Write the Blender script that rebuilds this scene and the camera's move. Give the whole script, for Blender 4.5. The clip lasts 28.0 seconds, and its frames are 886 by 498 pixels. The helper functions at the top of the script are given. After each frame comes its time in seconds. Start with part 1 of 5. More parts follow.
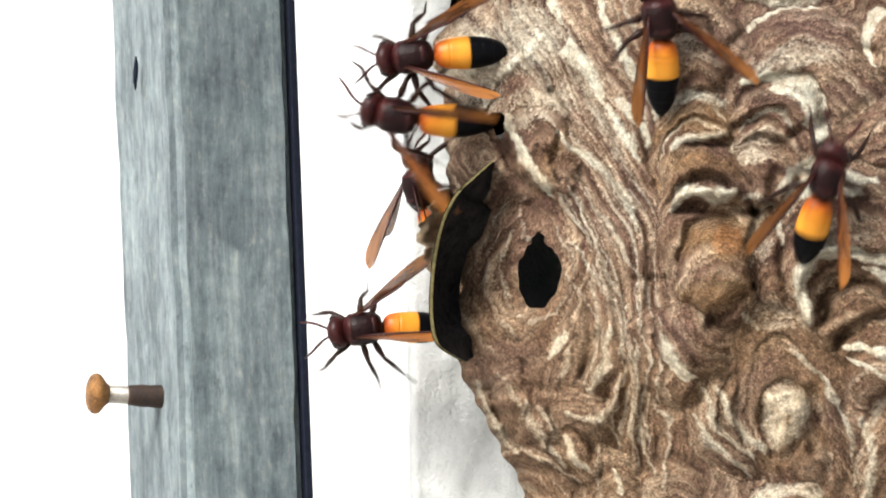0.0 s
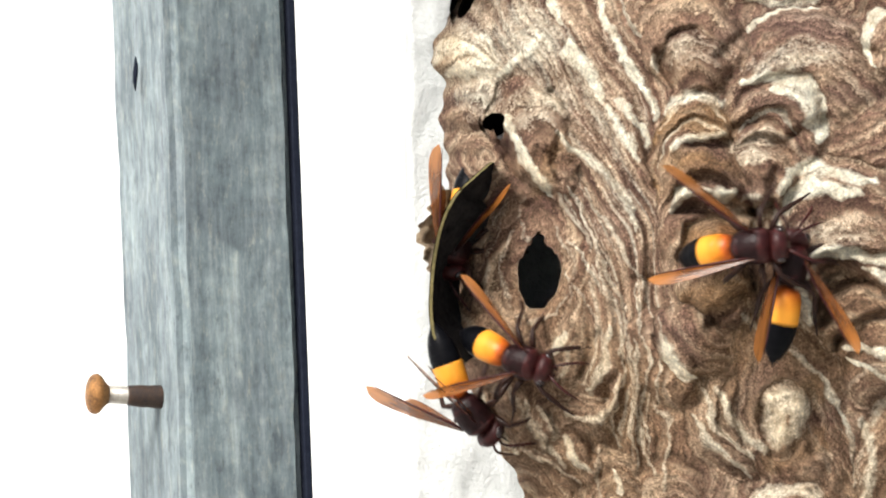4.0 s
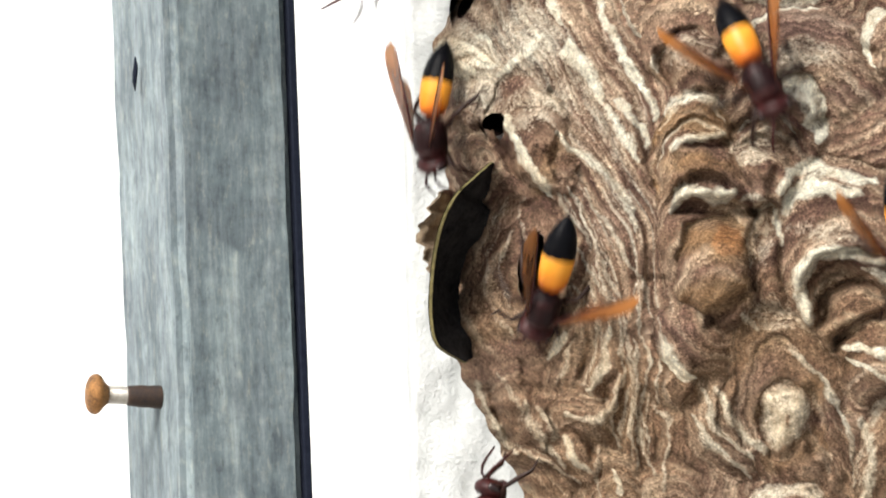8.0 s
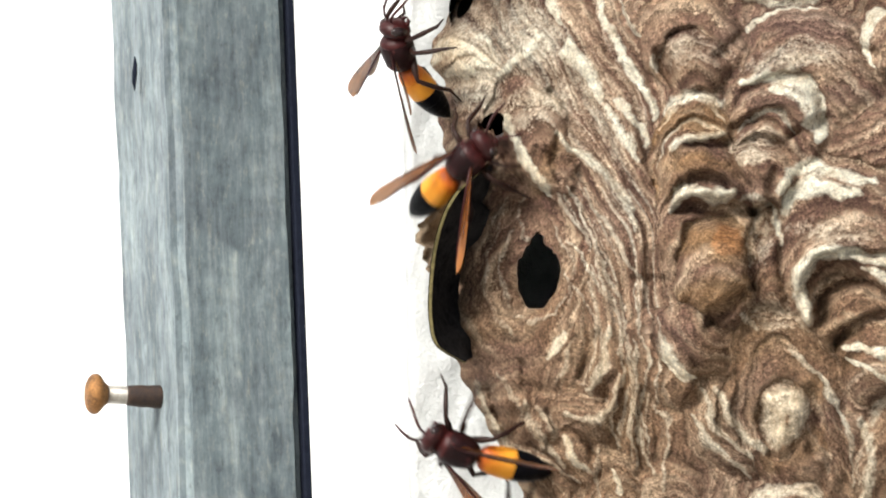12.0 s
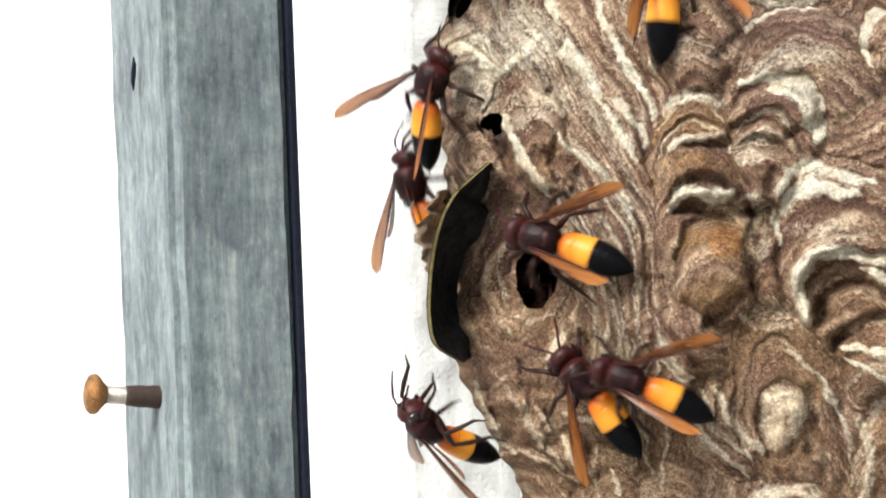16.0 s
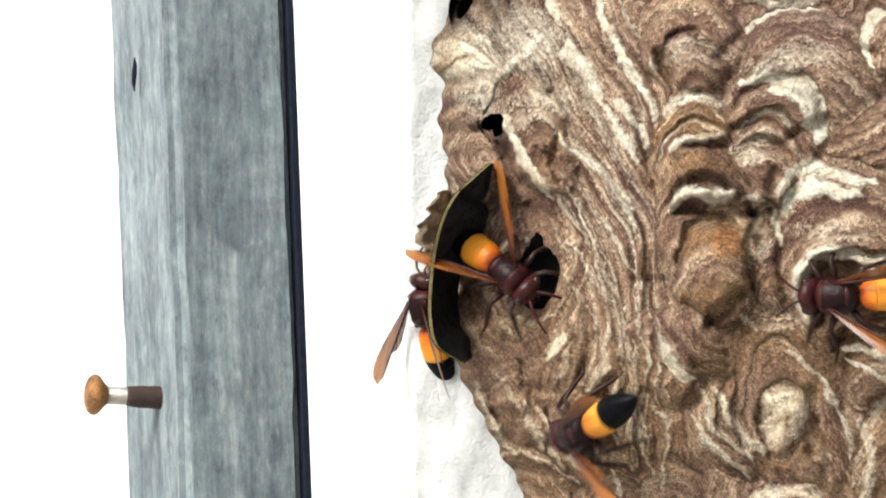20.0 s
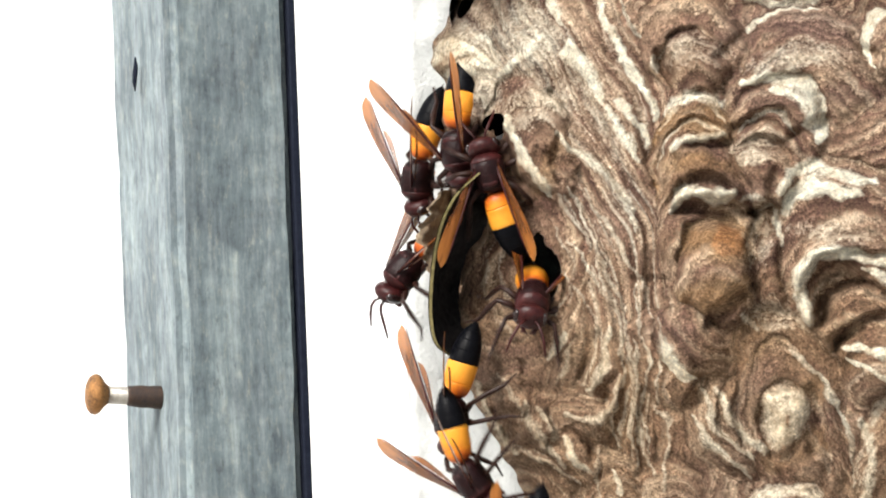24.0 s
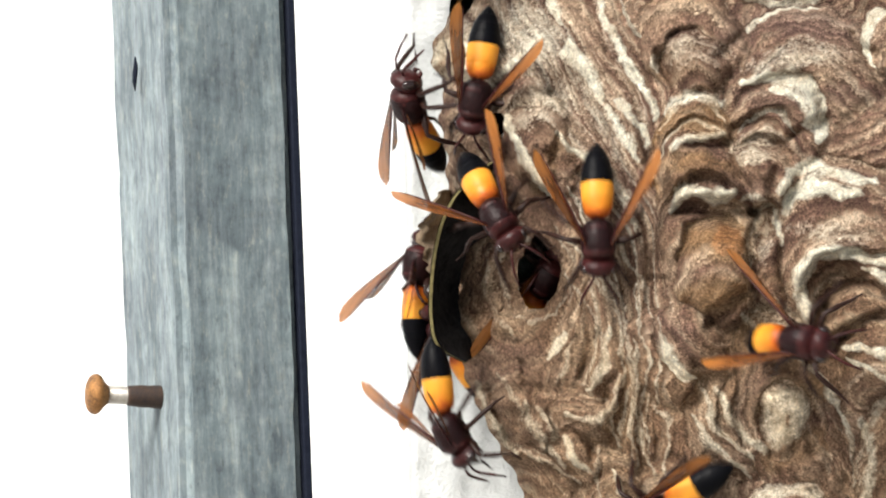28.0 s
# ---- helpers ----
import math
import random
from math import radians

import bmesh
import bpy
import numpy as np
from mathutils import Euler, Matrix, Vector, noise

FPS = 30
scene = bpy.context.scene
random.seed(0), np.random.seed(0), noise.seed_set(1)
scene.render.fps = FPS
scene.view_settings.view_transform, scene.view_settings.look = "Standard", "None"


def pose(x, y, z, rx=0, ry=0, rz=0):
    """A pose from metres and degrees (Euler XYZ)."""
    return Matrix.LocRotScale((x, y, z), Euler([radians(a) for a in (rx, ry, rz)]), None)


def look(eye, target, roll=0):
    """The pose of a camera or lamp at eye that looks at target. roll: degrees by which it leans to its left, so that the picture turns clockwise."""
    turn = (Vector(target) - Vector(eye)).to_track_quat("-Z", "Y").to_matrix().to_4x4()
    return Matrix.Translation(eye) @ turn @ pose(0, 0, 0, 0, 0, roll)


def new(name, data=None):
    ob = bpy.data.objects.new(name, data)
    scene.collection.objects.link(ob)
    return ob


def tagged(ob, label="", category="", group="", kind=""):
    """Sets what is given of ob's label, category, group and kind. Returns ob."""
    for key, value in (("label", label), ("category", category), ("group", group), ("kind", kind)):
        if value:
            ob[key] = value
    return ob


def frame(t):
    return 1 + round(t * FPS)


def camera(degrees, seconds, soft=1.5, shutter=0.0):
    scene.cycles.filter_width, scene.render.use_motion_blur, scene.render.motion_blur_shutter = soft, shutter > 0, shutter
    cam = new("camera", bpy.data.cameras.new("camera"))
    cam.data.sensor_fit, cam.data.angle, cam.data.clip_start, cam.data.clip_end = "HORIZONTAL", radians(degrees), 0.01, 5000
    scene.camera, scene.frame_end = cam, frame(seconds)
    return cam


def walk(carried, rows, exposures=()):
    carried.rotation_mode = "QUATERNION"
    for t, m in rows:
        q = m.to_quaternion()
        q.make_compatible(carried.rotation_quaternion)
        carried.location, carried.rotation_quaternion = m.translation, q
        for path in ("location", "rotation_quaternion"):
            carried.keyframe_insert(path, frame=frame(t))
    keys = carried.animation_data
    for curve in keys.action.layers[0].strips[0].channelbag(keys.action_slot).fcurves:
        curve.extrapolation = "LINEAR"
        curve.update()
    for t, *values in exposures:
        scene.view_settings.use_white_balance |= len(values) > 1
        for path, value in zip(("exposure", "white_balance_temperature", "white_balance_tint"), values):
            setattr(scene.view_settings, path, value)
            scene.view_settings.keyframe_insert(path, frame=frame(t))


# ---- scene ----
# Places on the nest face are given as (u, w) in tenths of a millimetre, u to the right and w down,
# on an upright plane through the nest's entrance; depth y grows away from the camera.
UNIT, DIST, RISE = 0.0001, 1.12, 2.2
cam = camera(8.01, 28.0, soft=2.0, shutter=0.5)


def eye(du, dw):
    return pose(du * UNIT, -DIST, RISE - dw * UNIT, 90, 0, 0)


walk(cam, [(0, eye(0, 0)), (8, eye(1, -1)), (14.5, eye(2, -0.5)), (16, eye(4, -1)), (16.6, eye(6, -1)), (17.2, eye(5, -1)),
           (18, eye(3.5, -2)), (18.6, eye(5, -1.5)), (19.2, eye(4, -2)), (20, eye(2.5, -2)), (21.5, eye(0.5, -2)),
           (24, eye(1, -1.5)), (26, eye(1, -2)), (28, eye(1, -1))],
     exposures=[(0, 0.58), (2, 0.61), (3, 0.76), (3.6, 0.72), (5.5, 0.58), (12, 0.56), (21, 0.60), (24, 0.68), (25, 0.64), (26, 0.74), (27, 0.56), (28, 0.55)])

# ---- light: hazy daylight from high in front
world = bpy.data.worlds.new("sky")
scene.world = world
world.use_nodes = True
wn, wl = world.node_tree.nodes, world.node_tree.links
sky = wn.new("ShaderNodeTexSky")
sky.sky_type, sky.sun_disc = "NISHITA", False
sky.sun_elevation, sky.sun_rotation = radians(42), radians(220)
sky.dust_density, sky.air_density = 4.0, 1.0
soft_sky = wn.new("ShaderNodeHueSaturation")
soft_sky.inputs["Saturation"].default_value = 0.45
wl.new(sky.outputs[0], soft_sky.inputs["Color"])
wl.new(soft_sky.outputs[0], wn["Background"].inputs[0])
wn["Background"].inputs[1].default_value = 0.11

sun = new("sun", bpy.data.lights.new("sun", "SUN"))
sun.data.energy, sun.data.angle, sun.data.color = 3.3, radians(22), (1.0, 0.96, 0.9)
sun.matrix_world = look((-1.8, -2.1, 2.5), (0, 0, 0))

# ---- materials


class Mat:
    """A node material with a short way to add nodes."""

    def __init__(self, name, rough=0.6, metal=0.0):
        self.m = bpy.data.materials.new(name)
        self.m.use_nodes = True
        self.n, self.l = self.m.node_tree.nodes, self.m.node_tree.links
        self.b = self.n["Principled BSDF"]
        self.b.inputs["Roughness"].default_value = rough
        self.b.inputs["Metallic"].default_value = metal
        self.co = self.n.new("ShaderNodeTexCoord")

    def put(self, node, key, value):
        if hasattr(value, "is_linked"):
            self.l.new(value, node.inputs[key])
        else:
            node.inputs[key].default_value = value

    def noise(self, scale, detail=3, stretch=(1, 1, 1), rough=0.55):
        mp = self.n.new("ShaderNodeMapping")
        mp.inputs["Scale"].default_value = stretch
        self.l.new(self.co.outputs["Object"], mp.inputs["Vector"])
        t = self.n.new("ShaderNodeTexNoise")
        t.inputs["Scale"].default_value, t.inputs["Detail"].default_value = scale, detail
        t.inputs["Roughness"].default_value = rough
        self.l.new(mp.outputs[0], t.inputs["Vector"])
        return t.outputs["Fac"]

    def math(self, op, a, b=0.0, c=0.0):
        t = self.n.new("ShaderNodeMath")
        t.operation = op
        for i, v in enumerate((a, b, c)):
            self.put(t, i, v)
        return t.outputs[0]

    def ramp(self, fac, stops, mode="LINEAR"):
        t = self.n.new("ShaderNodeValToRGB")
        t.color_ramp.interpolation = mode
        while len(t.color_ramp.elements) < len(stops):
            t.color_ramp.elements.new(0.5)
        for e, (p, c) in zip(t.color_ramp.elements, stops):
            e.position = p
            e.color = (*c, 1) if not isinstance(c, float) else (c, c, c, 1)
        self.l.new(fac, t.inputs[0])
        return t.outputs[0]

    def mix(self, fac, a, b, mode="MIX"):
        t = self.n.new("ShaderNodeMix")
        t.data_type, t.blend_type = "RGBA", mode
        self.put(t, 0, fac)
        for i, v in ((6, a), (7, b)):
            self.put(t, i, (*v, 1) if isinstance(v, tuple) else v)
        return t.outputs[2]

    def attr(self, name):
        t = self.n.new("ShaderNodeAttribute")
        t.attribute_name = name
        return t.outputs["Fac"]

    def bump(self, height, strength, distance):
        t = self.n.new("ShaderNodeBump")
        t.inputs["Strength"].default_value, t.inputs["Distance"].default_value = strength, distance
        self.l.new(height, t.inputs["Height"])
        self.l.new(t.outputs[0], self.b.inputs["Normal"])

    def colour(self, c):
        self.put(self.b, "Base Color", (*c, 1) if isinstance(c, tuple) else c)
        return self


def paper_material(name):
    """Chewed wood paper laid down in bands, each load of pulp a little different in colour, with fibres along the bands."""
    k = Mat(name, 1.0)
    k.b.inputs["Specular IOR Level"].default_value = 0.12
    wob, fine, fleck, hue = k.noise(420, 3), k.noise(1150, 5, rough=0.75), k.noise(2700, 4, rough=0.75), k.noise(330, 4, rough=0.7)
    band = k.math("ADD", k.attr("band"), k.math("MULTIPLY", k.math("SUBTRACT", wob, 0.5), 0.7))
    band = k.math("ADD", band, k.math("MULTIPLY", k.math("SUBTRACT", fine, 0.5), 0.8))
    band = k.math("ADD", band, k.math("MULTIPLY", k.math("SUBTRACT", fleck, 0.5), 0.5))
    cut = k.n.new("ShaderNodeSeparateXYZ")
    k.l.new(k.co.outputs["Object"], cut.inputs[0])

    def along(grain, across, detail):
        """A noise drawn out along the bands."""
        v = k.n.new("ShaderNodeCombineXYZ")
        k.l.new(k.math("MULTIPLY", cut.outputs[0], grain), v.inputs[0])
        k.l.new(k.math("MULTIPLY_ADD", cut.outputs[2], grain, k.attr("sheet")), v.inputs[1])
        k.l.new(k.math("MULTIPLY", band, across), v.inputs[2])
        t = k.n.new("ShaderNodeTexNoise")
        t.inputs["Scale"].default_value, t.inputs["Detail"].default_value, t.inputs["Roughness"].default_value = 1.0, detail, 0.6
        k.l.new(v.outputs[0], t.inputs["Vector"])
        return t.outputs["Fac"]

    load, streak = along(52.0, 1.25, 2), along(150.0, 4.5, 3)
    col = k.ramp(load, [(0.30, (0.070, 0.036, 0.030)), (0.40, (0.135, 0.078, 0.060)), (0.48, (0.235, 0.152, 0.108)), (0.55, (0.345, 0.248, 0.176)),
                        (0.63, (0.47, 0.365, 0.265)), (0.73, (0.64, 0.53, 0.40))])
    soft = k.ramp(hue, [(0.30, (0.150, 0.080, 0.070)), (0.46, (0.23, 0.150, 0.105)), (0.58, (0.31, 0.215, 0.135)), (0.74, (0.47, 0.37, 0.26))])
    col = k.mix(0.22, col, soft)
    col = k.mix(0.9, col, k.ramp(streak, [(0.30, (0.48, 0.44, 0.42)), (0.45, (0.80, 0.77, 0.75)), (0.56, (1.14, 1.14, 1.10)), (0.72, (1.6, 1.6, 1.5))]), "MULTIPLY")
    part_of = k.math("FRACT", band)
    seam = k.ramp(part_of, [(0.0, 0.66), (0.18, 1.0), (0.8, 1.06), (1.0, 0.92)])
    col = k.mix(0.7, col, seam, "MULTIPLY")
    warm = k.math("MULTIPLY", k.attr("ochre"), k.ramp(streak, [(0.32, 0.5), (0.6, 1.0)]))
    col = k.mix(k.math("MULTIPLY", warm, 0.78), col, k.mix(k.ramp(k.attr("ochre"), [(0.7, 0.0), (1.0, 1.0)]), (0.31, 0.195, 0.085), (0.42, 0.17, 0.045)))
    col = k.mix(k.math("MULTIPLY", k.attr("umber"), 0.8), col, k.mix(streak, (0.080, 0.046, 0.040), (0.21, 0.135, 0.112)))
    pale = k.math("ADD", k.attr("pale"), k.math("MULTIPLY", k.math("SUBTRACT", fine, 0.5), 0.75))
    pale = k.math("ADD", pale, k.math("MULTIPLY", k.math("SUBTRACT", streak, 0.5), 0.9))
    cream = k.ramp(hue, [(0.34, (0.56, 0.49, 0.36)), (0.54, (0.76, 0.74, 0.60))])
    cream = k.mix(k.math("MULTIPLY", k.attr("ochre"), 0.75), cream, (0.74, 0.56, 0.34))
    grain = k.mix(1.0, k.ramp(fine, [(0.30, 0.26), (0.5, 1.0), (0.70, 1.85)]), k.ramp(fleck, [(0.30, 0.20), (0.5, 0.96), (0.70, 1.9)]), "MULTIPLY")
    col = k.mix(0.85, col, grain, "MULTIPLY")
    cream = k.mix(0.5, cream, grain, "MULTIPLY")
    col = k.mix(k.ramp(pale, [(0.22, 0.0), (0.80, 1.0)]), col, cream)
    k.colour(k.mix(1.0, col, (0.90, 0.885, 0.885), "MULTIPLY"))
    high = k.math("ADD", k.math("MULTIPLY", fine, 0.8), k.math("ADD", k.math("MULTIPLY", fleck, 0.5), k.math("MULTIPLY", streak, 0.9)))
    k.bump(high, 1.0, 0.0007)
    return k.m


def tinted(name, dark, light, rough, scale, bump=0.0, dist=0.0003, metal=0.0, stretch=(1, 1, 1), gloss=0.5):
    k = Mat(name, rough, metal)
    k.b.inputs["Specular IOR Level"].default_value = gloss
    if not gloss:
        k.b.inputs["IOR"].default_value = 1.0
    a = k.noise(scale, 4, stretch, 0.65)
    b = k.noise(scale * 6, 3, stretch, 0.6)
    f = k.math("ADD", k.math("MULTIPLY", a, 0.6), k.math("MULTIPLY", b, 0.4))
    k.colour(k.ramp(f, [(0.3, dark), (0.7, light)]))
    if bump:
        k.bump(f, bump, dist)
    return k.m


PAPER = paper_material("nest paper")
# shade inside the hood and the small holes is put into this colour
SHADED_PAPER = tinted("paper with shade in its colour", (0.006, 0.006, 0.007), (0.034, 0.032, 0.031), 0.95, 260, 0.8, gloss=0.0)
# almost black: the darkness within the entrance hole is put into the colour
CAVITY = tinted("inner paper with the hole's shade", (0.0002, 0.0002, 0.0003), (0.0008, 0.0007, 0.001), 0.95, 700, 0.6, gloss=0.0)
RIM_PAPER = tinted("dry paper edge", (0.035, 0.030, 0.014), (0.20, 0.17, 0.075), 0.9, 900, 0.5, gloss=0.1)
SCRAP = tinted("weathered paper scrap", (0.17, 0.115, 0.075), (0.46, 0.37, 0.26), 0.95, 420, 0.5, gloss=0.1)
WALL_WHITE = tinted("white painted wall", (0.82, 0.84, 0.86), (0.90, 0.91, 0.92), 0.7, 60, 0.15)
PLASTER = tinted("rough white plaster", (0.48, 0.505, 0.50), (0.64, 0.66, 0.655), 0.85, 260, 0.9, 0.0009)
GROUND = tinted("pale concrete", (0.30, 0.29, 0.27), (0.42, 0.41, 0.39), 0.9, 9, 0.4, 0.004)
NEAR_BLACK = tinted("near-black matt", (0.006, 0.008, 0.016), (0.018, 0.022, 0.035), 0.9, 800, 0.4, gloss=0.05)
RUST = tinted("rusty nail iron", (0.025, 0.011, 0.010), (0.52, 0.25, 0.075), 0.65, 330, 0.7, metal=0.35)
STAINED = tinted("blackened nail iron", (0.006, 0.006, 0.008), (0.06, 0.028, 0.012), 0.7, 700, 0.7)
STEEL = tinted("bare nail shank", (0.26, 0.24, 0.20), (0.55, 0.53, 0.48), 0.45, 700, 0.3, metal=0.6)


def wood_material():
    k = Mat("weathered grey wood", 0.85)
    long, hair = k.noise(230, 5, (1, 1, 0.12), 0.7), k.noise(900, 3, (1, 1, 0.2), 0.6)
    blot = k.noise(90, 4, (1, 1, 0.5), 0.6)
    spot = k.noise(700, 3, (1, 1, 0.6), 0.7)
    f = k.math("ADD", k.math("MULTIPLY", long, 0.75), k.math("MULTIPLY", hair, 0.25))
    col = k.ramp(f, [(0.34, (0.068, 0.094, 0.112)), (0.49, (0.146, 0.186, 0.207)), (0.65, (0.246, 0.296, 0.318))])
    col = k.mix(0.7, col, k.ramp(blot, [(0.34, (0.5, 0.5, 0.52)), (0.6, (1.15, 1.15, 1.1))]), "MULTIPLY")
    col = k.mix(k.ramp(spot, [(0.54, 0.0), (0.72, 0.22)]), col, (0.40, 0.42, 0.36))
    # the left side's brighter, bluish light is put into the colour, in streaks
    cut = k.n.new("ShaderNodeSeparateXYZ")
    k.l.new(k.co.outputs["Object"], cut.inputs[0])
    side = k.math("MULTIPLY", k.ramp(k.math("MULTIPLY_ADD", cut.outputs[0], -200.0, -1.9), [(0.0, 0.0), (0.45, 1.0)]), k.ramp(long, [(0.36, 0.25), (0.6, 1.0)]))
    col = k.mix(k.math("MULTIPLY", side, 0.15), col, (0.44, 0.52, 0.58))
    fleck = k.noise(520, 4, (1, 1, 0.35), 0.7)
    col = k.mix(k.ramp(fleck, [(0.56, 0.0), (0.72, 0.32)]), col, (0.42, 0.43, 0.36))
    col = k.mix(k.ramp(fleck, [(0.32, 0.55), (0.42, 0.0)]), col, (0.050, 0.062, 0.075))
    mottle = k.noise(330, 5, (1, 1, 0.75), 0.7)
    col = k.mix(0.8, col, k.ramp(mottle, [(0.34, (0.62, 0.63, 0.64)), (0.5, (0.94, 0.94, 0.93)), (0.66, (1.22, 1.21, 1.16))]), "MULTIPLY")
    k.colour(col)
    k.bump(f, 0.45, 0.0006)
    return k.m


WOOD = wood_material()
CHITIN_HEAD = tinted("russet head shell", (0.003, 0.0014, 0.002), (0.066, 0.012, 0.011), 0.40, 170, 0.9, 0.0004, gloss=0.22)
CHITIN_THORAX = tinted("dark red thorax shell", (0.0013, 0.001, 0.0014), (0.022, 0.0052, 0.0054), 0.42, 170, 1.0, 0.0005, gloss=0.16)


def band_material():
    """The fore part of the abdomen: red at the waist, orange behind, yellower towards the black."""
    k = Mat("orange abdomen shell", 0.42)
    k.b.inputs["Specular IOR Level"].default_value = 0.3
    cut = k.n.new("ShaderNodeSeparateXYZ")
    k.l.new(k.co.outputs["Object"], cut.inputs[0])
    a = k.math("ADD", k.math("MULTIPLY", cut.outputs[0], -100.0), k.math("MULTIPLY", k.math("SUBTRACT", k.noise(420, 4), 0.5), 0.42))
    k.colour(k.ramp(a, [(0.42, (0.10, 0.014, 0.005)), (0.55, (0.42, 0.085, 0.008)), (0.68, (0.60, 0.195, 0.012)), (0.92, (0.70, 0.290, 0.026))]))
    k.bump(k.noise(900, 3), 0.2, 0.0001)
    return k.m


CHITIN_ORANGE = band_material()
CHITIN_BLACK = tinted("black abdomen shell", (0.001, 0.0012, 0.002), (0.0045, 0.0046, 0.006), 0.34, 700, 0.6, 0.0002, gloss=0.06)
CHITIN_LEG = tinted("dark brown leg shell", (0.008, 0.004, 0.004), (0.034, 0.013, 0.008), 0.42, 1200, gloss=0.18)
EYE_SHELL = tinted("dark compound eye", (0.010, 0.005, 0.005), (0.022, 0.010, 0.009), 0.18, 2500)


def wing_material():
    k = Mat("amber wing film", 0.28)
    f = k.noise(500, 3, (0.25, 1.6, 1))
    cut = k.n.new("ShaderNodeSeparateXYZ")
    k.l.new(k.co.outputs["Object"], cut.inputs[0])
    along = k.ramp(k.math("MULTIPLY", cut.outputs[0], -54.0), [(0.0, (0.045, 0.013, 0.006)), (0.45, (0.19, 0.062, 0.013)), (0.95, (0.37, 0.140, 0.032))])
    k.b.inputs["Specular IOR Level"].default_value = 0.25
    k.colour(k.mix(1.0, along, k.ramp(f, [(0.38, (0.45, 0.4, 0.38)), (0.5, (0.95, 0.95, 0.9)), (0.65, (1.25, 1.25, 1.2))]), "MULTIPLY"))
    k.b.inputs["Alpha"].default_value = 0.72
    k.b.inputs["Transmission Weight"].default_value = 0.12
    return k.m


WING = wing_material()

# ---- builders


def mesh_of(name, bm, material, smooth=True):
    me = bpy.data.meshes.new(name)
    bmesh.ops.recalc_face_normals(bm, faces=bm.faces)
    bm.to_mesh(me)
    bm.free()
    me.materials.append(material)
    if smooth:
        me.polygons.foreach_set("use_smooth", [True] * len(me.polygons))
    return me


def part(name, bm, material, parent=None, label="", smooth=True):
    ob = new(name, mesh_of(name, bm, material, smooth))
    ob.parent = parent
    if label:
        ob["label"] = label
    return ob


def slab(x0, x1, y0, y1, z0, z1, bevel=0.0):
    bm = bmesh.new()
    bmesh.ops.create_cube(bm, size=1.0, matrix=Matrix.LocRotScale(((x0 + x1) / 2, (y0 + y1) / 2, (z0 + z1) / 2), None, (x1 - x0, y1 - y0, z1 - z0)))
    if bevel:
        bmesh.ops.bevel(bm, geom=bm.edges[:], offset=bevel, segments=3, affect="EDGES", profile=0.6)
    return bm


def tube(points, radii, n=8, squash=1.0):
    """A closed tapered tube through the points."""
    bm, rings = bmesh.new(), []
    pts = [Vector(p) for p in points]
    for i, p in enumerate(pts):
        d = (pts[min(i + 1, len(pts) - 1)] - pts[max(i - 1, 0)]).normalized()
        side = d.cross(Vector((0, 0, 1)) if abs(d.z) < 0.9 else Vector((0, 1, 0))).normalized()
        up = side.cross(d)
        rings.append([bm.verts.new(p + radii[i] * (math.cos(a) * side + squash * math.sin(a) * up)) for a in (2 * math.pi * j / n for j in range(n))])
    for a, b in zip(rings, rings[1:]):
        for j in range(n):
            bm.faces.new((a[j], a[(j + 1) % n], b[(j + 1) % n], b[j]))
    bm.faces.new(rings[0])
    bm.faces.new(rings[-1])
    return bm


def spot(u, w, y):
    """The place at depth y (metres) that lies behind or before (u, w) of the face plane, as seen by the camera."""
    k = UNIT * (DIST + y) / DIST
    return Vector(((u - 784) * k, y, RISE + (441 - w) * k))

# ---- setting: wall, plaster, ground
wall = part("wall_north", slab(-3.0, 3.0, 0.90, 1.05, 0.0, 3.6), WALL_WHITE, smooth=False)
tagged(wall, "smooth white painted house wall in bright daylight", "wall", kind="structure")
pier = part("wall_east", slab(0.001, 1.2, 0.0425, 0.895, 0.0, 3.5), PLASTER, smooth=False)
tagged(pier, "white plastered wall that carries the nest", "wall", kind="structure")
ground = part("ground", slab(-400, 400, -400, 400, -0.3, 0.0), GROUND, smooth=False)
tagged(ground, "pale grey concrete ground below the wall", "ground", kind="structure")


def plaster_coat():
    """A coat of rough plaster, proud of the wall, with an uneven left edge."""
    bm, rows = bmesh.new(), []
    nz = 260
    for i in range(nz + 1):
        z = 1.9 + 0.6 * i / nz
        e = -0.0068 + 0.0007 * noise.noise((0, 0, z * 120)) + 0.0012 * noise.noise((3, 0, z * 25)) - (z - RISE) * 0.012
        row = [bm.verts.new((e, 0.10, z)), bm.verts.new((e, 0.0445, z)), bm.verts.new((e + 0.0006, 0.0425, z))]
        for j in range(1, 40):
            x = e + 0.0010 * j
            y = 0.0408 + 0.0011 * noise.noise((x * 170, 1, z * 170)) + 0.0006 * noise.noise((x * 500, 5, z * 500))
            row.append(bm.verts.new((x, y, z)))
        row.append(bm.verts.new((0.5, 0.041, z)))
        rows.append(row)
    for a, b in zip(rows, rows[1:]):
        for j in range(len(a) - 1):
            bm.faces.new((a[j], a[j + 1], b[j + 1], b[j]))
    return bm


coat = part("plaster_coat", plaster_coat(), PLASTER)
tagged(coat, "rough off-white plaster coat on the wall behind the nest", "plaster", kind="structure")

# ---- weathered batten with a nail, upright before the wall
batten = new("wooden_batten")
tagged(batten, "weathered grey wooden batten standing upright before the white wall", "batten")
# its front face runs from u 315 to u 527 at mid height; the left side is seen at a slant
LEAN = 2.14


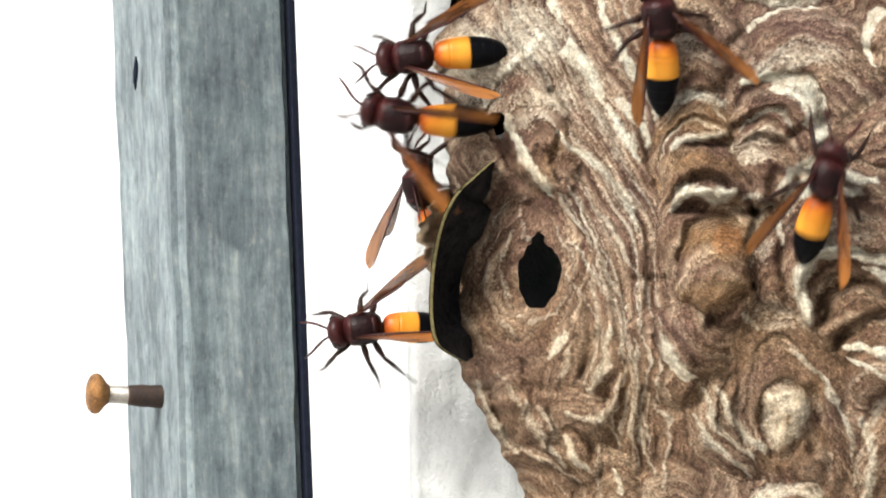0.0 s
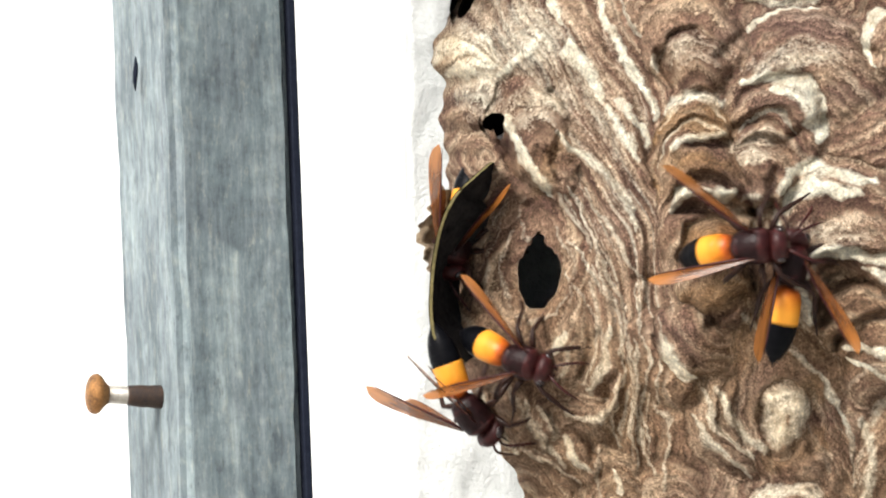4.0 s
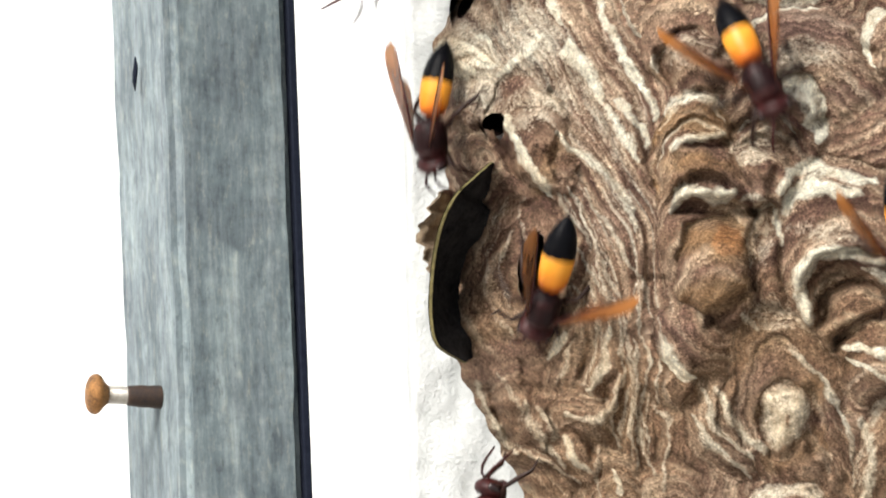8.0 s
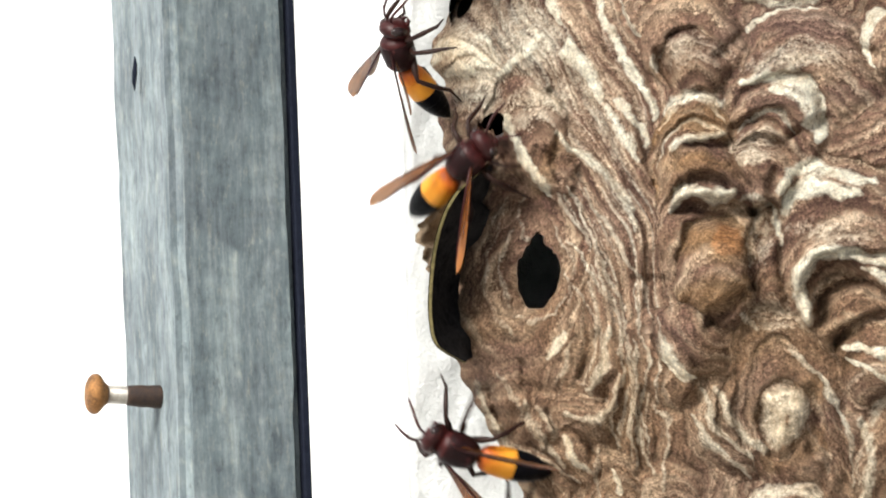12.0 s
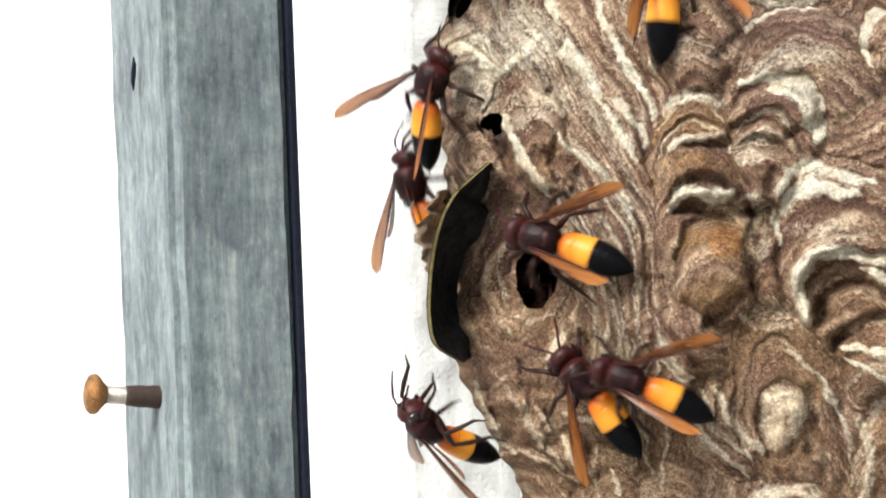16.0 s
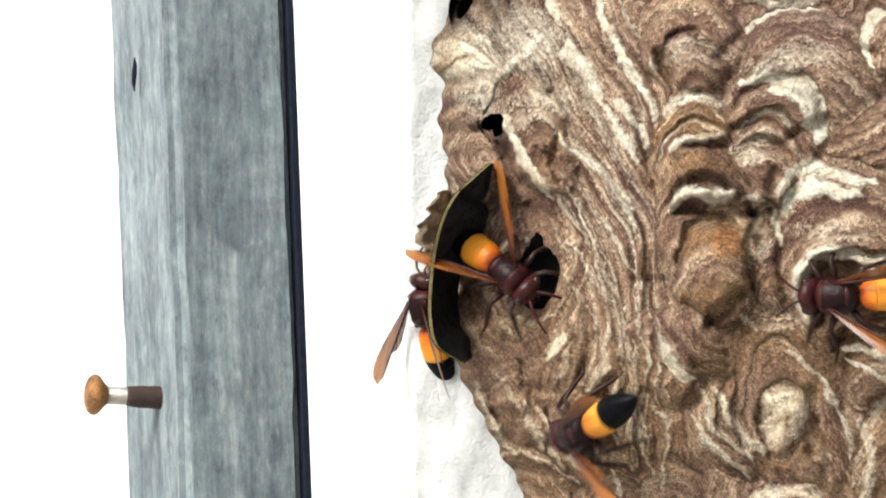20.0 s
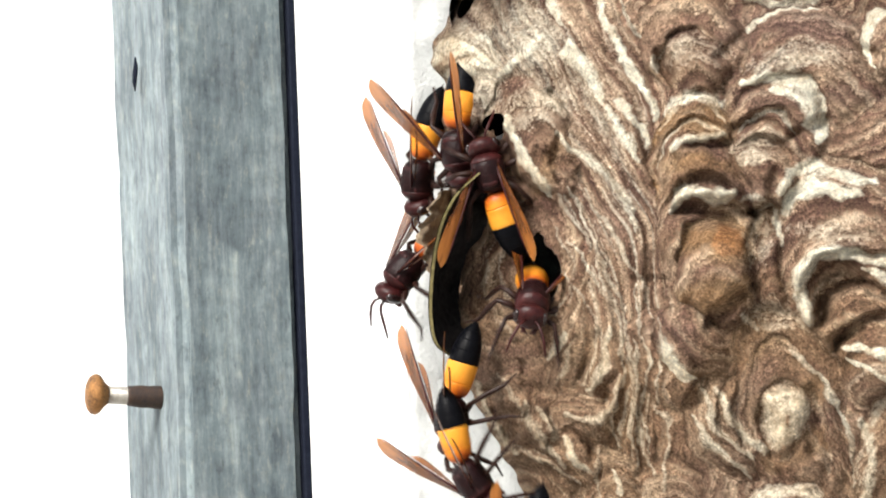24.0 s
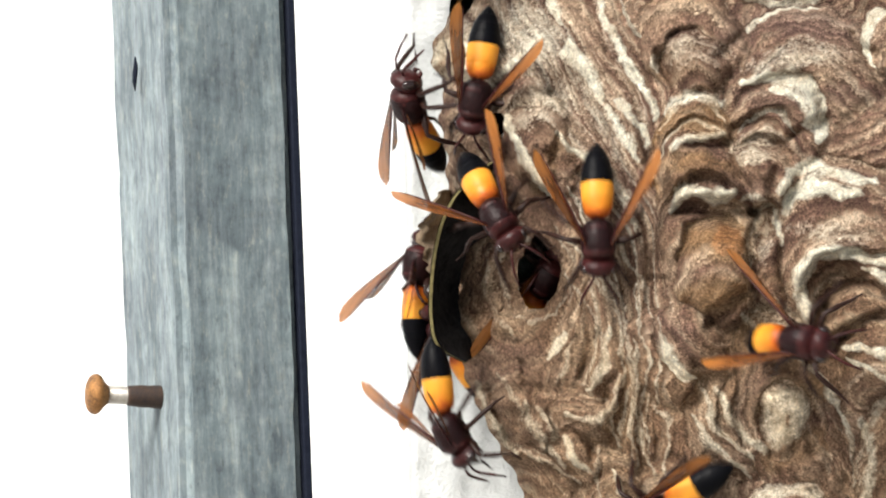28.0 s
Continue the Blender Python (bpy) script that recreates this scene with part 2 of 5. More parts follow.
def batten_bar():
    bm = slab(-0.0120, 0.0120, 0.0, 0.0380, -2.19, 1.1)
    bmesh.ops.subdivide_edges(bm, edges=[e for e in bm.edges if abs(e.verts[0].co.z - e.verts[1].co.z) > 0.5], cuts=700)
    bmesh.ops.bevel(bm, geom=[e for e in bm.edges if abs(e.verts[0].co.z - e.verts[1].co.z) > 0.0005],
                    offset=0.0022, segments=3, affect="EDGES")
    for v in bm.verts:
        v.co.x += 0.00035 * noise.noise((v.co.x * 40, v.co.y * 40, v.co.z * 130)) + 0.0005 * noise.noise((v.co.x * 9, 2, v.co.z * 35))
        v.co.y += 0.0003 * noise.noise((v.co.x * 60, 7, v.co.z * 110))
    return bm


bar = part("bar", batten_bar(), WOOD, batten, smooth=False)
# slab added for the dark line along the batten's right edge
strip = part("dark_strip", slab(0.0113, 0.0127, -0.0006, 0.030, -2.19, 1.1, 0.0003), NEAR_BLACK, batten, "dark narrow strip along the batten's edge")
batten.matrix_basis = pose(*spot(421, 441, 0.050), 0, 0, 0) @ pose(0, 0, 0, 0, -LEAN, 0) @ pose(0, 0, 0, 0, 0, 19)

nail = new("nail")
tagged(nail, "rusty iron nail sticking out of the batten's side", "nail")


def lathe_x(profile, n=36):
    return tube([(x, 0, 0) for x, r in profile], [r for x, r in profile], n)


shank = part("shank", lathe_x([(-0.0100, 0.0017), (-0.0040, 0.0017), (0.0, 0.00172), (0.0075, 0.0017)]), STEEL, nail)
dark_shank = part("rusted_shank", lathe_x([(-0.0056, 0.00172), (-0.0050, 0.00190), (-0.0040, 0.00198), (-0.0028, 0.00212), (-0.0015, 0.00204), (0.0, 0.0022), (0.0065, 0.0021)]), STAINED, nail, "blackened part of the shank")
nail_head = part("head", lathe_x([(-0.01335, 0.0001), (-0.0133, 0.0012), (-0.0131, 0.0023), (-0.0127, 0.0032), (-0.0121, 0.0037), (-0.0114, 0.00385), (-0.0108, 0.0036), (-0.0103, 0.0030), (-0.0098, 0.0023), (-0.0092, 0.0018)]), RUST, nail, "rusty flared nail head")
nail.matrix_basis = pose(*spot(277, 702, 0.059), 0, 3, 14)
# dark spindle added for the narrow slit in the wood
slit_mark = part("dark_slit", tube([(0, 0, 0.0030), (0.0001, 0, 0.0015), (0, 0, 0.0), (-0.0001, 0, -0.0018), (0, 0, -0.0034)], [0.0001, 0.0004, 0.0005, 0.0004, 0.0001], 8), NEAR_BLACK)
tagged(slit_mark, "narrow dark slit in the batten's side", "nail")
slit_mark.matrix_basis = pose(*spot(240, 128, 0.0615))

# ---- the nest
NEST_U, NEST_Y, BULGE, POWER = 1964, 0.032, 0.060, 2.5


def rim_u(w):
    """Where the nest's left outline runs."""
    return np.interp(w, [-650, -450, -280, -100, 0, 60, 110, 150, 260, 340, 450, 590, 640, 700, 745, 790, 840, 900, 1000, 1130, 1250, 1350],
                     [1964, 1280, 970, 842, 806, 776, 766, 784, 784, 800, 796, 786, 806, 842, 854, 888, 914, 926, 985, 1130, 1420, 1964])


def round_y(u, w):
    """Depth of the plain round body at (u, w)."""
    b = BULGE * np.sqrt(np.clip(1 - ((w - 350) / 1000.0) ** 2, 0, 1))
    s = np.clip(np.abs(NEST_U - u) / np.maximum(NEST_U - rim_u(w), 1.0), 0, 1)
    return NEST_Y - b * (1 - s ** POWER) ** (1 / POWER)


def ring(u, w, c):
    """Distance (1 at the outline) and direction in degrees from the middle of a tilted oval."""
    du, dw, t = u - c[0], c[1] - w, radians(c[4])
    x, z = (du * math.cos(t) + dw * math.sin(t)) / c[2], (-du * math.sin(t) + dw * math.cos(t)) / c[3]
    return np.hypot(x, z), np.degrees(np.arctan2(z, x))


def arc(r, a, r0, r1, mid, half):
    """1 inside a crescent between two rings, fading out at its horns."""
    away = np.abs((a - mid + 180) % 360 - 180) / half
    tip = np.clip(1.25 - away, 0, 1)
    m, h = (r0 + r1) / 2, (r1 - r0) / 2
    return np.clip(1.5 - np.abs(r - m) / np.maximum(h * np.clip(tip * 1.6, 0.05, 1), 1e-3), 0, 1) * (away < 1.2)


SCALLOPS, RIBBONS, GROOVES, SMUDGES = [], [], [], []


def warp(u, w):
    """The unevenness of hand-laid paper: every outline and line wavers a little."""
    return (u + 6 * np.sin(w / 41 + 1.3) + 4.5 * np.sin(u / 29 + w / 23) + 2.6 * np.sin(u / 13.3 - w / 10.1) + 1.4 * np.sin(u / 5.1 + w / 4.3),
            w + 6 * np.sin(u / 37 + 0.4) + 4.5 * np.sin(w / 27 - u / 31) + 2.6 * np.sin(u / 11.1 + w / 12.7) + 1.4 * np.sin(u / 4.7 - w / 5.3))


def settled(points):
    """The points, set so that after the wavering the line still runs through them."""
    return tuple(tuple(float(x) for x in warp(*p)) for p in points)


def scallop(oval, bands, tall, crescents=(), tint=0.0):
    """One scallop: oval (middle u, w, half width, half height, tilt), bands, height in mm,
    pale crescents (from, to, direction, half angle), ochre tint."""
    SCALLOPS.append(((*settled([oval[:2]])[0], *oval[2:]), bands, tall, crescents, tint))


def ribbon(half, pale, tall, *points):
    """One long pale pulp line through the points: half width, paleness, height in mm."""
    RIBBONS.append((half, pale, tall, settled(points)))


def groove(half, deep, *points):
    """A hollow under an overhanging lip, or a crease between sheets: half width, depth in mm."""
    GROOVES.append((half, deep, settled(points)))


def smudge(kind, strength, *oval):
    """A patch of another colour, such as another load of pulp, over an oval."""
    SMUDGES.append((kind, strength, (*settled([oval[:2]])[0], *oval[2:])))


# the later scallops lie over the earlier
scallop((1400, 760, 235, 300, 20), 13, 2.0, [], 0.1)
scallop((1640, 300, 262, 164, 4), 9, 3.0, [], 0.0)
scallop((1425, 120, 145, 118, 8), 5, 3.6, [(0.92, 1.0, 100, 30, 0.7)], 0.0)
scallop((1222, 62, 98, 92, 0), 2.2, 3.6, [], 0.15)
scallop((1230, 105, 62, 60, 0), 1.6, 4.4, [], 0.2)
scallop((1585, 70, 66, 66, 0), 4, 4.0, [(0.72, 1.0, 155, 55)], 0.0)
scallop((1400, -48, 120, 60, 0), 4, 2.4, [(0.70, 0.98, 265, 60, 0.6)], 0.3)
scallop((1376, 236, 92, 110, 0), 5, 4.8, [(0.60, 0.99, 48, 54)], 0.0)
scallop((1352, 284, 74, 88, 0), 4, 5.4, [(0.84, 0.96, 80, 50, 0.65)], 0.0)
scallop((1350, 330, 70, 92, 0), 3, 5.8, [], 0.1)
scallop((1232, 300, 78, 150, -2), 6, 4.6, [(0.86, 0.97, 98, 46, 0.75)], 0.75)
scallop((1240, 355, 84, 152, -2), 5, 5.6, [(0.90, 0.97, 110, 40, 0.6)], 0.35)
scallop((1262, 420, 90, 116, 0), 4, 5.4, [], 0.2)
scallop((1272, 470, 80, 100, 10), 3, 7.6, [], 0.75)
scallop((1370, 470, 42, 110, 8), 4, 3.6, [(0.85, 1.0, 120, 50, 0.5)], 0.3)
scallop((1510, 430, 142, 150, 6), 5.0, 5.4, [], 0.0)
scallop((1520, 560, 112, 120, 4), 4.0, 6.4, [], 0.1)
scallop((1530, 590, 92, 92, 0), 3, 5.8, [], 0.3)
scallop((1570, 650, 92, 84, 0), 4, 6.8, [], 0.15)
scallop((1195, 640, 70, 110, 38), 4, 3.2, [], 0.0)
scallop((1226, 600, 74, 62, 132), 4, 4.8, [(0.66, 1.02, 90, 46)], 0.0)
scallop((1295, 762, 105, 82, 133), 5, 3.2, [], 0.2)
scallop((1322, 735, 80, 52, 125), 4, 3.2, [], 0.0)
scallop((1410, 722, 96, 196, 18), 7, 2.8, [], 0.35)
scallop((1398, 728, 66, 150, 18), 4, 3.2, [], 0.7)
scallop((1393, 732, 45, 74, 8), 1.5, 3.8, [(0.0, 0.9, 90, 175, 0.66)], 0.6)
scallop((1400, 905, 90, 62, 0), 4, 5.0, [(0.55, 1.0, 95, 60, 0.6)], 0.6)
scallop((1570, 820, 60, 130, -8), 4, 3.4, [(0.75, 0.95, 160, 60, 0.45)], 0.4)
scallop((1188, 868, 60, 66, 0), 4, 2.0, [], 0.0)
scallop((1080, 860, 60, 70, 10), 4, 2.2, [], 0.0)
scallop((960, 762, 72, 66, 0), 4, 2.8, [], 0.35)
scallop((1040, 742, 62, 52, -10), 4, 2.8, [], 0.4)
scallop((1008, 815, 52, 42, -35), 3, 3.0, [], 0.1)
scallop((935, 850, 80, 70, -20), 5, 2.6, [(0.86, 0.95, 120, 60, 0.42)], 0.2)
scallop((900, 722, 50, 66, -25), 4, 2.2, [], 0.0)
scallop((820, 30, 60, 62, 0), 3, 1.4, [], 0.0)
scallop((815, 120, 60, 52, 0), 1.6, 2.6, [(0.55, 1.0, 108, 62, 0.72)], 0.35)
scallop((836, 172, 62, 66, 0), 2, 2.8, [], 0.1)
scallop((945, 236, 66, 118, 28), 1.6, 4.0, [], 0.2)

ribbon(9, 0.84, 0.8, (1062, -10), (1085, 55), (1103, 100), (1128, 140), (1150, 175), (1164, 206))
ribbon(11, 0.76, 0.7, (998, 98), (1010, 78), (1034, 115), (1052, 148), (1064, 172))
ribbon(7, 0.80, 0.5, (1092, 178), (1118, 208), (1148, 252))
ribbon(8, 0.62, 0.6, (1076, 190), (1100, 230), (1132, 285))
ribbon(9, 0.52, 1.0, (986, 234), (1012, 264), (1060, 294), (1092, 330), (1112, 365), (1126, 405))
ribbon(9, 0.92, 1.0, (900, 208), (914, 246), (936, 286), (956, 318), (972, 344))
ribbon(7, 0.58, 0.8, (884, 132), (912, 106), (938, 84), (960, 62))
ribbon(6, 0.84, 0.4, (972, -5), (984, 22), (994, 42))
ribbon(4, 0.50, 0.3, (1100, -5), (1112, 30), (1135, 65))
ribbon(9, 0.60, 0.3, (1156, 100), (1164, 126))
ribbon(12, 0.92, 0.8, (796, 130), (814, 121), (836, 124))
ribbon(11, 0.92, 0.8, (842, 109), (856, 106), (870, 116))
ribbon(12, 0.62, 0.6, (774, 86), (800, 82), (830, 92))
ribbon(6, 0.55, 0.6, (840, 60), (862, 66), (872, 84))
ribbon(6, 0.46, 0.9, (1000, 345), (1030, 400), (1080, 500), (1108, 570), (1112, 700), (1100, 770))
ribbon(5, 0.48, 0.8, (1004, 425), (1040, 470), (1076, 520), (1098, 565), (1102, 640), (1094, 700))
ribbon(6, 0.44, 0.8, (1046, 362), (1075, 395), (1104, 440), (1140, 500), (1156, 560))
ribbon(5, 0.44, 0.6, (1006, 330), (1030, 366), (1050, 420), (1058, 470), (1090, 540))
ribbon(6, 0.42, 0.7, (992, 344), (1010, 380), (1034, 408), (1046, 440))
ribbon(5, 0.42, 0.8, (1000, 480), (1030, 520), (1060, 580), (1050, 640), (1030, 680))
ribbon(5, 0.40, 0.6, (1015, 600), (1005, 640), (985, 680))
ribbon(8, 0.66, 0.9, (1080, 580), (1074, 630), (1062, 668), (1040, 690))
ribbon(7, 0.94, 0.5, (1001, 590), (988, 612), (972, 634))
ribbon(6, 0.48, 0.8, (1122, 600), (1124, 680), (1132, 740), (1140, 800), (1160, 838))
ribbon(7, 0.44, 1.6, (856, 722), (880, 764), (910, 790), (955, 812), (1000, 838), (1025, 852))
ribbon(7, 0.86, 0.9, (1000, 772), (1012, 802), (1030, 824), (1050, 836))
ribbon(9, 0.50, 1.6, (930, 712), (942, 752), (968, 792), (1000, 824))
ribbon(10, 0.50, 1.6, (952, 720), (968, 738), (984, 770))
ribbon(10, 0.54, 1.6, (1006, 732), (1034, 742), (1062, 746), (1082, 724), (1092, 690))
ribbon(5, 0.40, 1.0, (880, 660), (905, 700), (925, 740))
ribbon(5, 0.84, 0.4, (1085, 830), (1094, 848), (1102, 872))
ribbon(5, 0.45, 0.8, (1158, 716), (1184, 742), (1184, 800), (1176, 870))
ribbon(5, 0.40, 0.9, (1060, 790), (1055, 840), (1062, 890))
ribbon(10, 0.62, 1.1, (1228, 735), (1252, 780), (1292, 812), (1300, 820))
ribbon(9, 0.62, 1.1, (1246, 690), (1260, 740), (1300, 784), (1332, 808))
ribbon(10, 0.62, 1.1, (1268, 686), (1290, 734), (1322, 776), (1356, 800))
ribbon(8, 0.50, 0.7, (1296, 815), (1330, 846))
ribbon(6, 0.62, 0.8, (1398, 618), (1440, 655), (1468, 700), (1495, 740), (1512, 790))
ribbon(11, 0.60, 1.0, (1525, 740), (1540, 785), (1545, 830), (1528, 885))
ribbon(5, 0.48, 0.6, (1498, 760), (1510, 820), (1512, 860))
ribbon(9, 0.94, 0.8, (1498, 616), (1524, 610), (1560, 622), (1600, 626))
ribbon(6, 0.90, 0.6, (1500, 634), (1535, 648), (1568, 668), (1600, 690))
ribbon(14, 1.0, 2.6, (1434, 570), (1420, 520), (1418, 480), (1440, 452), (1470, 444), (1520, 450), (1590, 462))
ribbon(10, 0.80, 0.8, (1528, 474), (1560, 484), (1600, 500))
ribbon(14, 0.92, 0.8, (1384, 340), (1398, 306), (1430, 294), (1490, 306), (1545, 320))
ribbon(15, 0.95, 1.2, (1390, 372), (1406, 340), (1440, 330), (1480, 338), (1520, 338))
ribbon(12, 0.98, 0.8, (1316, 144), (1356, 134), (1404, 140), (1438, 158), (1442, 190), (1432, 220))
ribbon(6, 0.76, 0.8, (1372, 368), (1378, 400), (1386, 432))
ribbon(11, 0.92, 2.0, (1190, 372), (1202, 342), (1226, 336), (1262, 346), (1300, 340))
ribbon(6, 0.46, 1.0, (1310, 356), (1340, 348), (1356, 352))
ribbon(9, 0.70, 1.2, (1190, 262), (1214, 246), (1250, 242), (1284, 236))
ribbon(11, 0.62, 1.0, (1178, 200), (1196, 178), (1226, 166), (1258, 174), (1276, 186))
ribbon(6, 0.34, 1.3, (908, 405), (890, 450), (888, 500), (905, 545))
ribbon(6, 0.30, 1.5, (884, 395), (862, 450), (858, 510), (878, 565), (915, 600))
ribbon(5, 0.36, 1.0, (910, 560), (945, 572), (985, 556), (1006, 520))
ribbon(5, 0.30, 1.2, (930, 350), (918, 385), (925, 420), (938, 425))
ribbon(5, 0.32, 1.0, (900, 350), (890, 380), (870, 400))
ribbon(5, 0.34, 1.0, (985, 400), (1005, 440), (1016, 490), (1010, 540))
ribbon(9, 0.50, 0.4, (1316, 558), (1340, 580))

ribbon(7, 0.58, 1.4, (846, 676), (862, 722), (890, 768), (914, 802))
ribbon(4, 0.52, 0.7, (1128, 500), (1140, 600), (1138, 700), (1150, 800))
ribbon(4, 0.50, 0.7, (1116, 620), (1120, 720), (1128, 830))
ribbon(4, 0.52, 0.7, (1098, 660), (1092, 720), (1098, 790))
ribbon(4, 0.46, 0.7, (1166, 560), (1168, 640), (1164, 720))
groove(6, 3.0, (866, 690), (884, 742), (914, 788))
groove(20, 7.0, (1200, 372), (1240, 366), (1290, 368), (1340, 372))
groove(17, 5.0, (1336, 376), (1352, 404), (1350, 430))
groove(9, 3.5, (1226, 256), (1262, 256), (1296, 250))
groove(10, 3.5, (1300, 226), (1336, 214), (1376, 224), (1400, 244))
groove(11, 3.5, (1164, 90), (1186, 130), (1196, 150))
groove(10, 3.0, (1164, 330), (1156, 290), (1164, 240))
groove(19, 6.5, (1458, 568), (1452, 522), (1462, 490), (1492, 480), (1530, 490))
groove(12, 4.0, (1256, 580), (1270, 552), (1300, 528), (1330, 506))
groove(10, 3.5, (1476, 620), (1484, 596), (1498, 578))
groove(7, 1.4, (1124, 494), (1150, 492), (1188, 494))
groove(10, 3.0, (1374, 300), (1366, 340), (1362, 370))
groove(8, 2.5, (1230, 640), (1250, 672), (1226, 720))
groove(12, 2.4, (1366, 800), (1360, 760), (1348, 720))
groove(12, 2.2, (1440, 800), (1452, 740), (1436, 690))
groove(7, 2.5, (1090, 668), (1076, 704), (1060, 720))
groove(7, 2.0, (1060, 590), (1050, 630), (1028, 668))
groove(6, 2.0, (1042, 770), (1050, 800), (1046, 820))
groove(9, 2.5, (924, 640), (932, 670), (944, 690))
groove(10, 3.0, (880, 360), (908, 352), (934, 366))
groove(10, 4.0, (884, 250), (902, 280), (928, 320))
groove(14, 3.0, (812, 42), (824, 16), (838, -20))
groove(5, 4.0, (973, 158), (979, 167))
groove(8, 2.0, (990, 236), (984, 270), (992, 320))
groove(10, 3.0, (1396, 250), (1430, 226), (1466, 206))
groove(9, 3.0, (1512, 60), (1530, 90), (1560, 100))
groove(8, 2.0, (1272, 100), (1316, 60), (1350, 40))

smudge("umber", 0.75, 1420, 40, 110, 34, -8)
smudge("umber", 0.55, 1300, 84, 60, 26, 40)
smudge("umber", 0.55, 1275, 320, 60, 26, -10)
smudge("umber", 0.45, 1350, 172, 60, 22, -6)
smudge("umber", 0.5, 1520, 168, 70, 18, 6)
smudge("umber", 0.45, 1200, 600, 40, 60, 40)
smudge("umber", 0.5, 1100, 380, 34, 50, -36)
smudge("umber", 0.45, 1080, 660, 10, 60, 8)
smudge("umber", 0.5, 1330, 700, 30, 90, -25)
smudge("umber", 0.45, 900, 680, 60, 46, 0)
smudge("umber", 0.34, 960, 715, 120, 130, 0)
smudge("umber", 0.14, 1130, 560, 90, 160, 0)
smudge("umber", 0.25, 1360, 820, 210, 130, 0)
smudge("ochre", 0.55, 1010, 720, 190, 170, 0)
smudge("ochre", 0.9, 1290, 430, 50, 44, -30)
smudge("ochre", 0.55, 1330, 610, 36, 80, -40)
smudge("ochre", 0.6, 1080, 730, 22, 40, 10)
smudge("ochre", 0.5, 800, 100, 40, 40, 0)
smudge("ochre", 0.5, 970, 300, 14, 60, -28)
smudge("ochre", 0.7, 1238, 215, 54, 30, 0)
smudge("ochre", 0.75, 1240, 288, 70, 22, -6)
smudge("ochre", 0.45, 1470, 620, 40, 60, 20)
# the next two put the shade pockets below the hood into the colour
smudge("umber", 0.6, 895, 640, 80, 44, 10)
smudge("umber", 0.45, 960, 655, 70, 50, 0)
smudge("pale", 0.42, 1405, 95, 95, 30, 6)
smudge("pale", 0.38, 1335, 262, 48, 34, 0)
smudge("pale", 0.34, 1225, 85, 60, 34, 10)
smudge("pale", 0.32, 830, 90, 60, 70, 0)
smudge("pale", 0.32, 850, 170, 50, 50, 0)
smudge("pale", 0.26, 930, 60, 60, 70, 10)
smudge("pale", 0.24, 960, 180, 60, 40, 20)
smudge("pale", 0.32, 1340, 415, 30, 60, 0)
smudge("pale", 0.34, 1380, 560, 60, 34, -20)
smudge("pale", 0.34, 1470, 410, 80, 24, 0)
smudge("ochre", 0.62, 1393, 732, 40, 62, 8)
HOLES = [(954, 484, 38, 62, -4), (874, 214, 21, 14, 24), (883, 226, 9, 20, 8), (826, 6, 10, 28, -28)]
# long strands that run down across the face: u of five guide lines at steps of 100 in w from 0
STRANDS = [(790, 830, 885, 945, 992, 1020, 1020, 1000, 1010, 1010),
           (830, 880, 932, 978, 1030, 1080, 1108, 1112, 1098, 1095),
           (850, 910, 962, 1064, 1122, 1148, 1152, 1128, 1145, 1160),
           (970, 1022, 1082, 1140, 1172, 1190, 1200, 1190, 1190, 1195),
           (1110, 1150, 1195, 1215, 1225, 1250, 1300, 1290, 1240, 1240)]
LANES = (3.2, 5.0, 4.6, 5.2)


def foot_of(c):
    """The oval that a scallop's bands are centred on: low in the scallop, so that they arch over it."""
    t, d = radians(c[4]), 1.15 * c[3]
    return (c[0] + d * math.sin(t), c[1] + d * math.cos(t), c[2] * 1.5, c[3] * 2.1, c[4])


def line_off(u, w, half, points):
    """How far (u, w) lies from the line through the points, in half widths, the line tapering and uneven."""
    off, done = np.full(u.shape, 9e9), 0.0
    total = sum(math.dist(a, b) for a, b in zip(points, points[1:]))
    for (a0, a1), (b0, b1) in zip(points, points[1:]):
        long = math.dist((a0, a1), (b0, b1))
        k = np.clip(((u - a0) * (b0 - a0) + (w - a1) * (b1 - a1)) / long ** 2, 0, 1)
        along = (done + k * long) / total
        wide = half * (0.45 + 0.55 * np.sin(np.pi * np.clip(along, 0.03, 0.97)) ** 0.6) * (1 + 0.18 * np.sin(along * total / 13 + half))
        off = np.minimum(off, np.hypot(u - a0 - k * (b0 - a0), w - a1 - k * (b1 - a1)) / wide)
        done += long
    return off


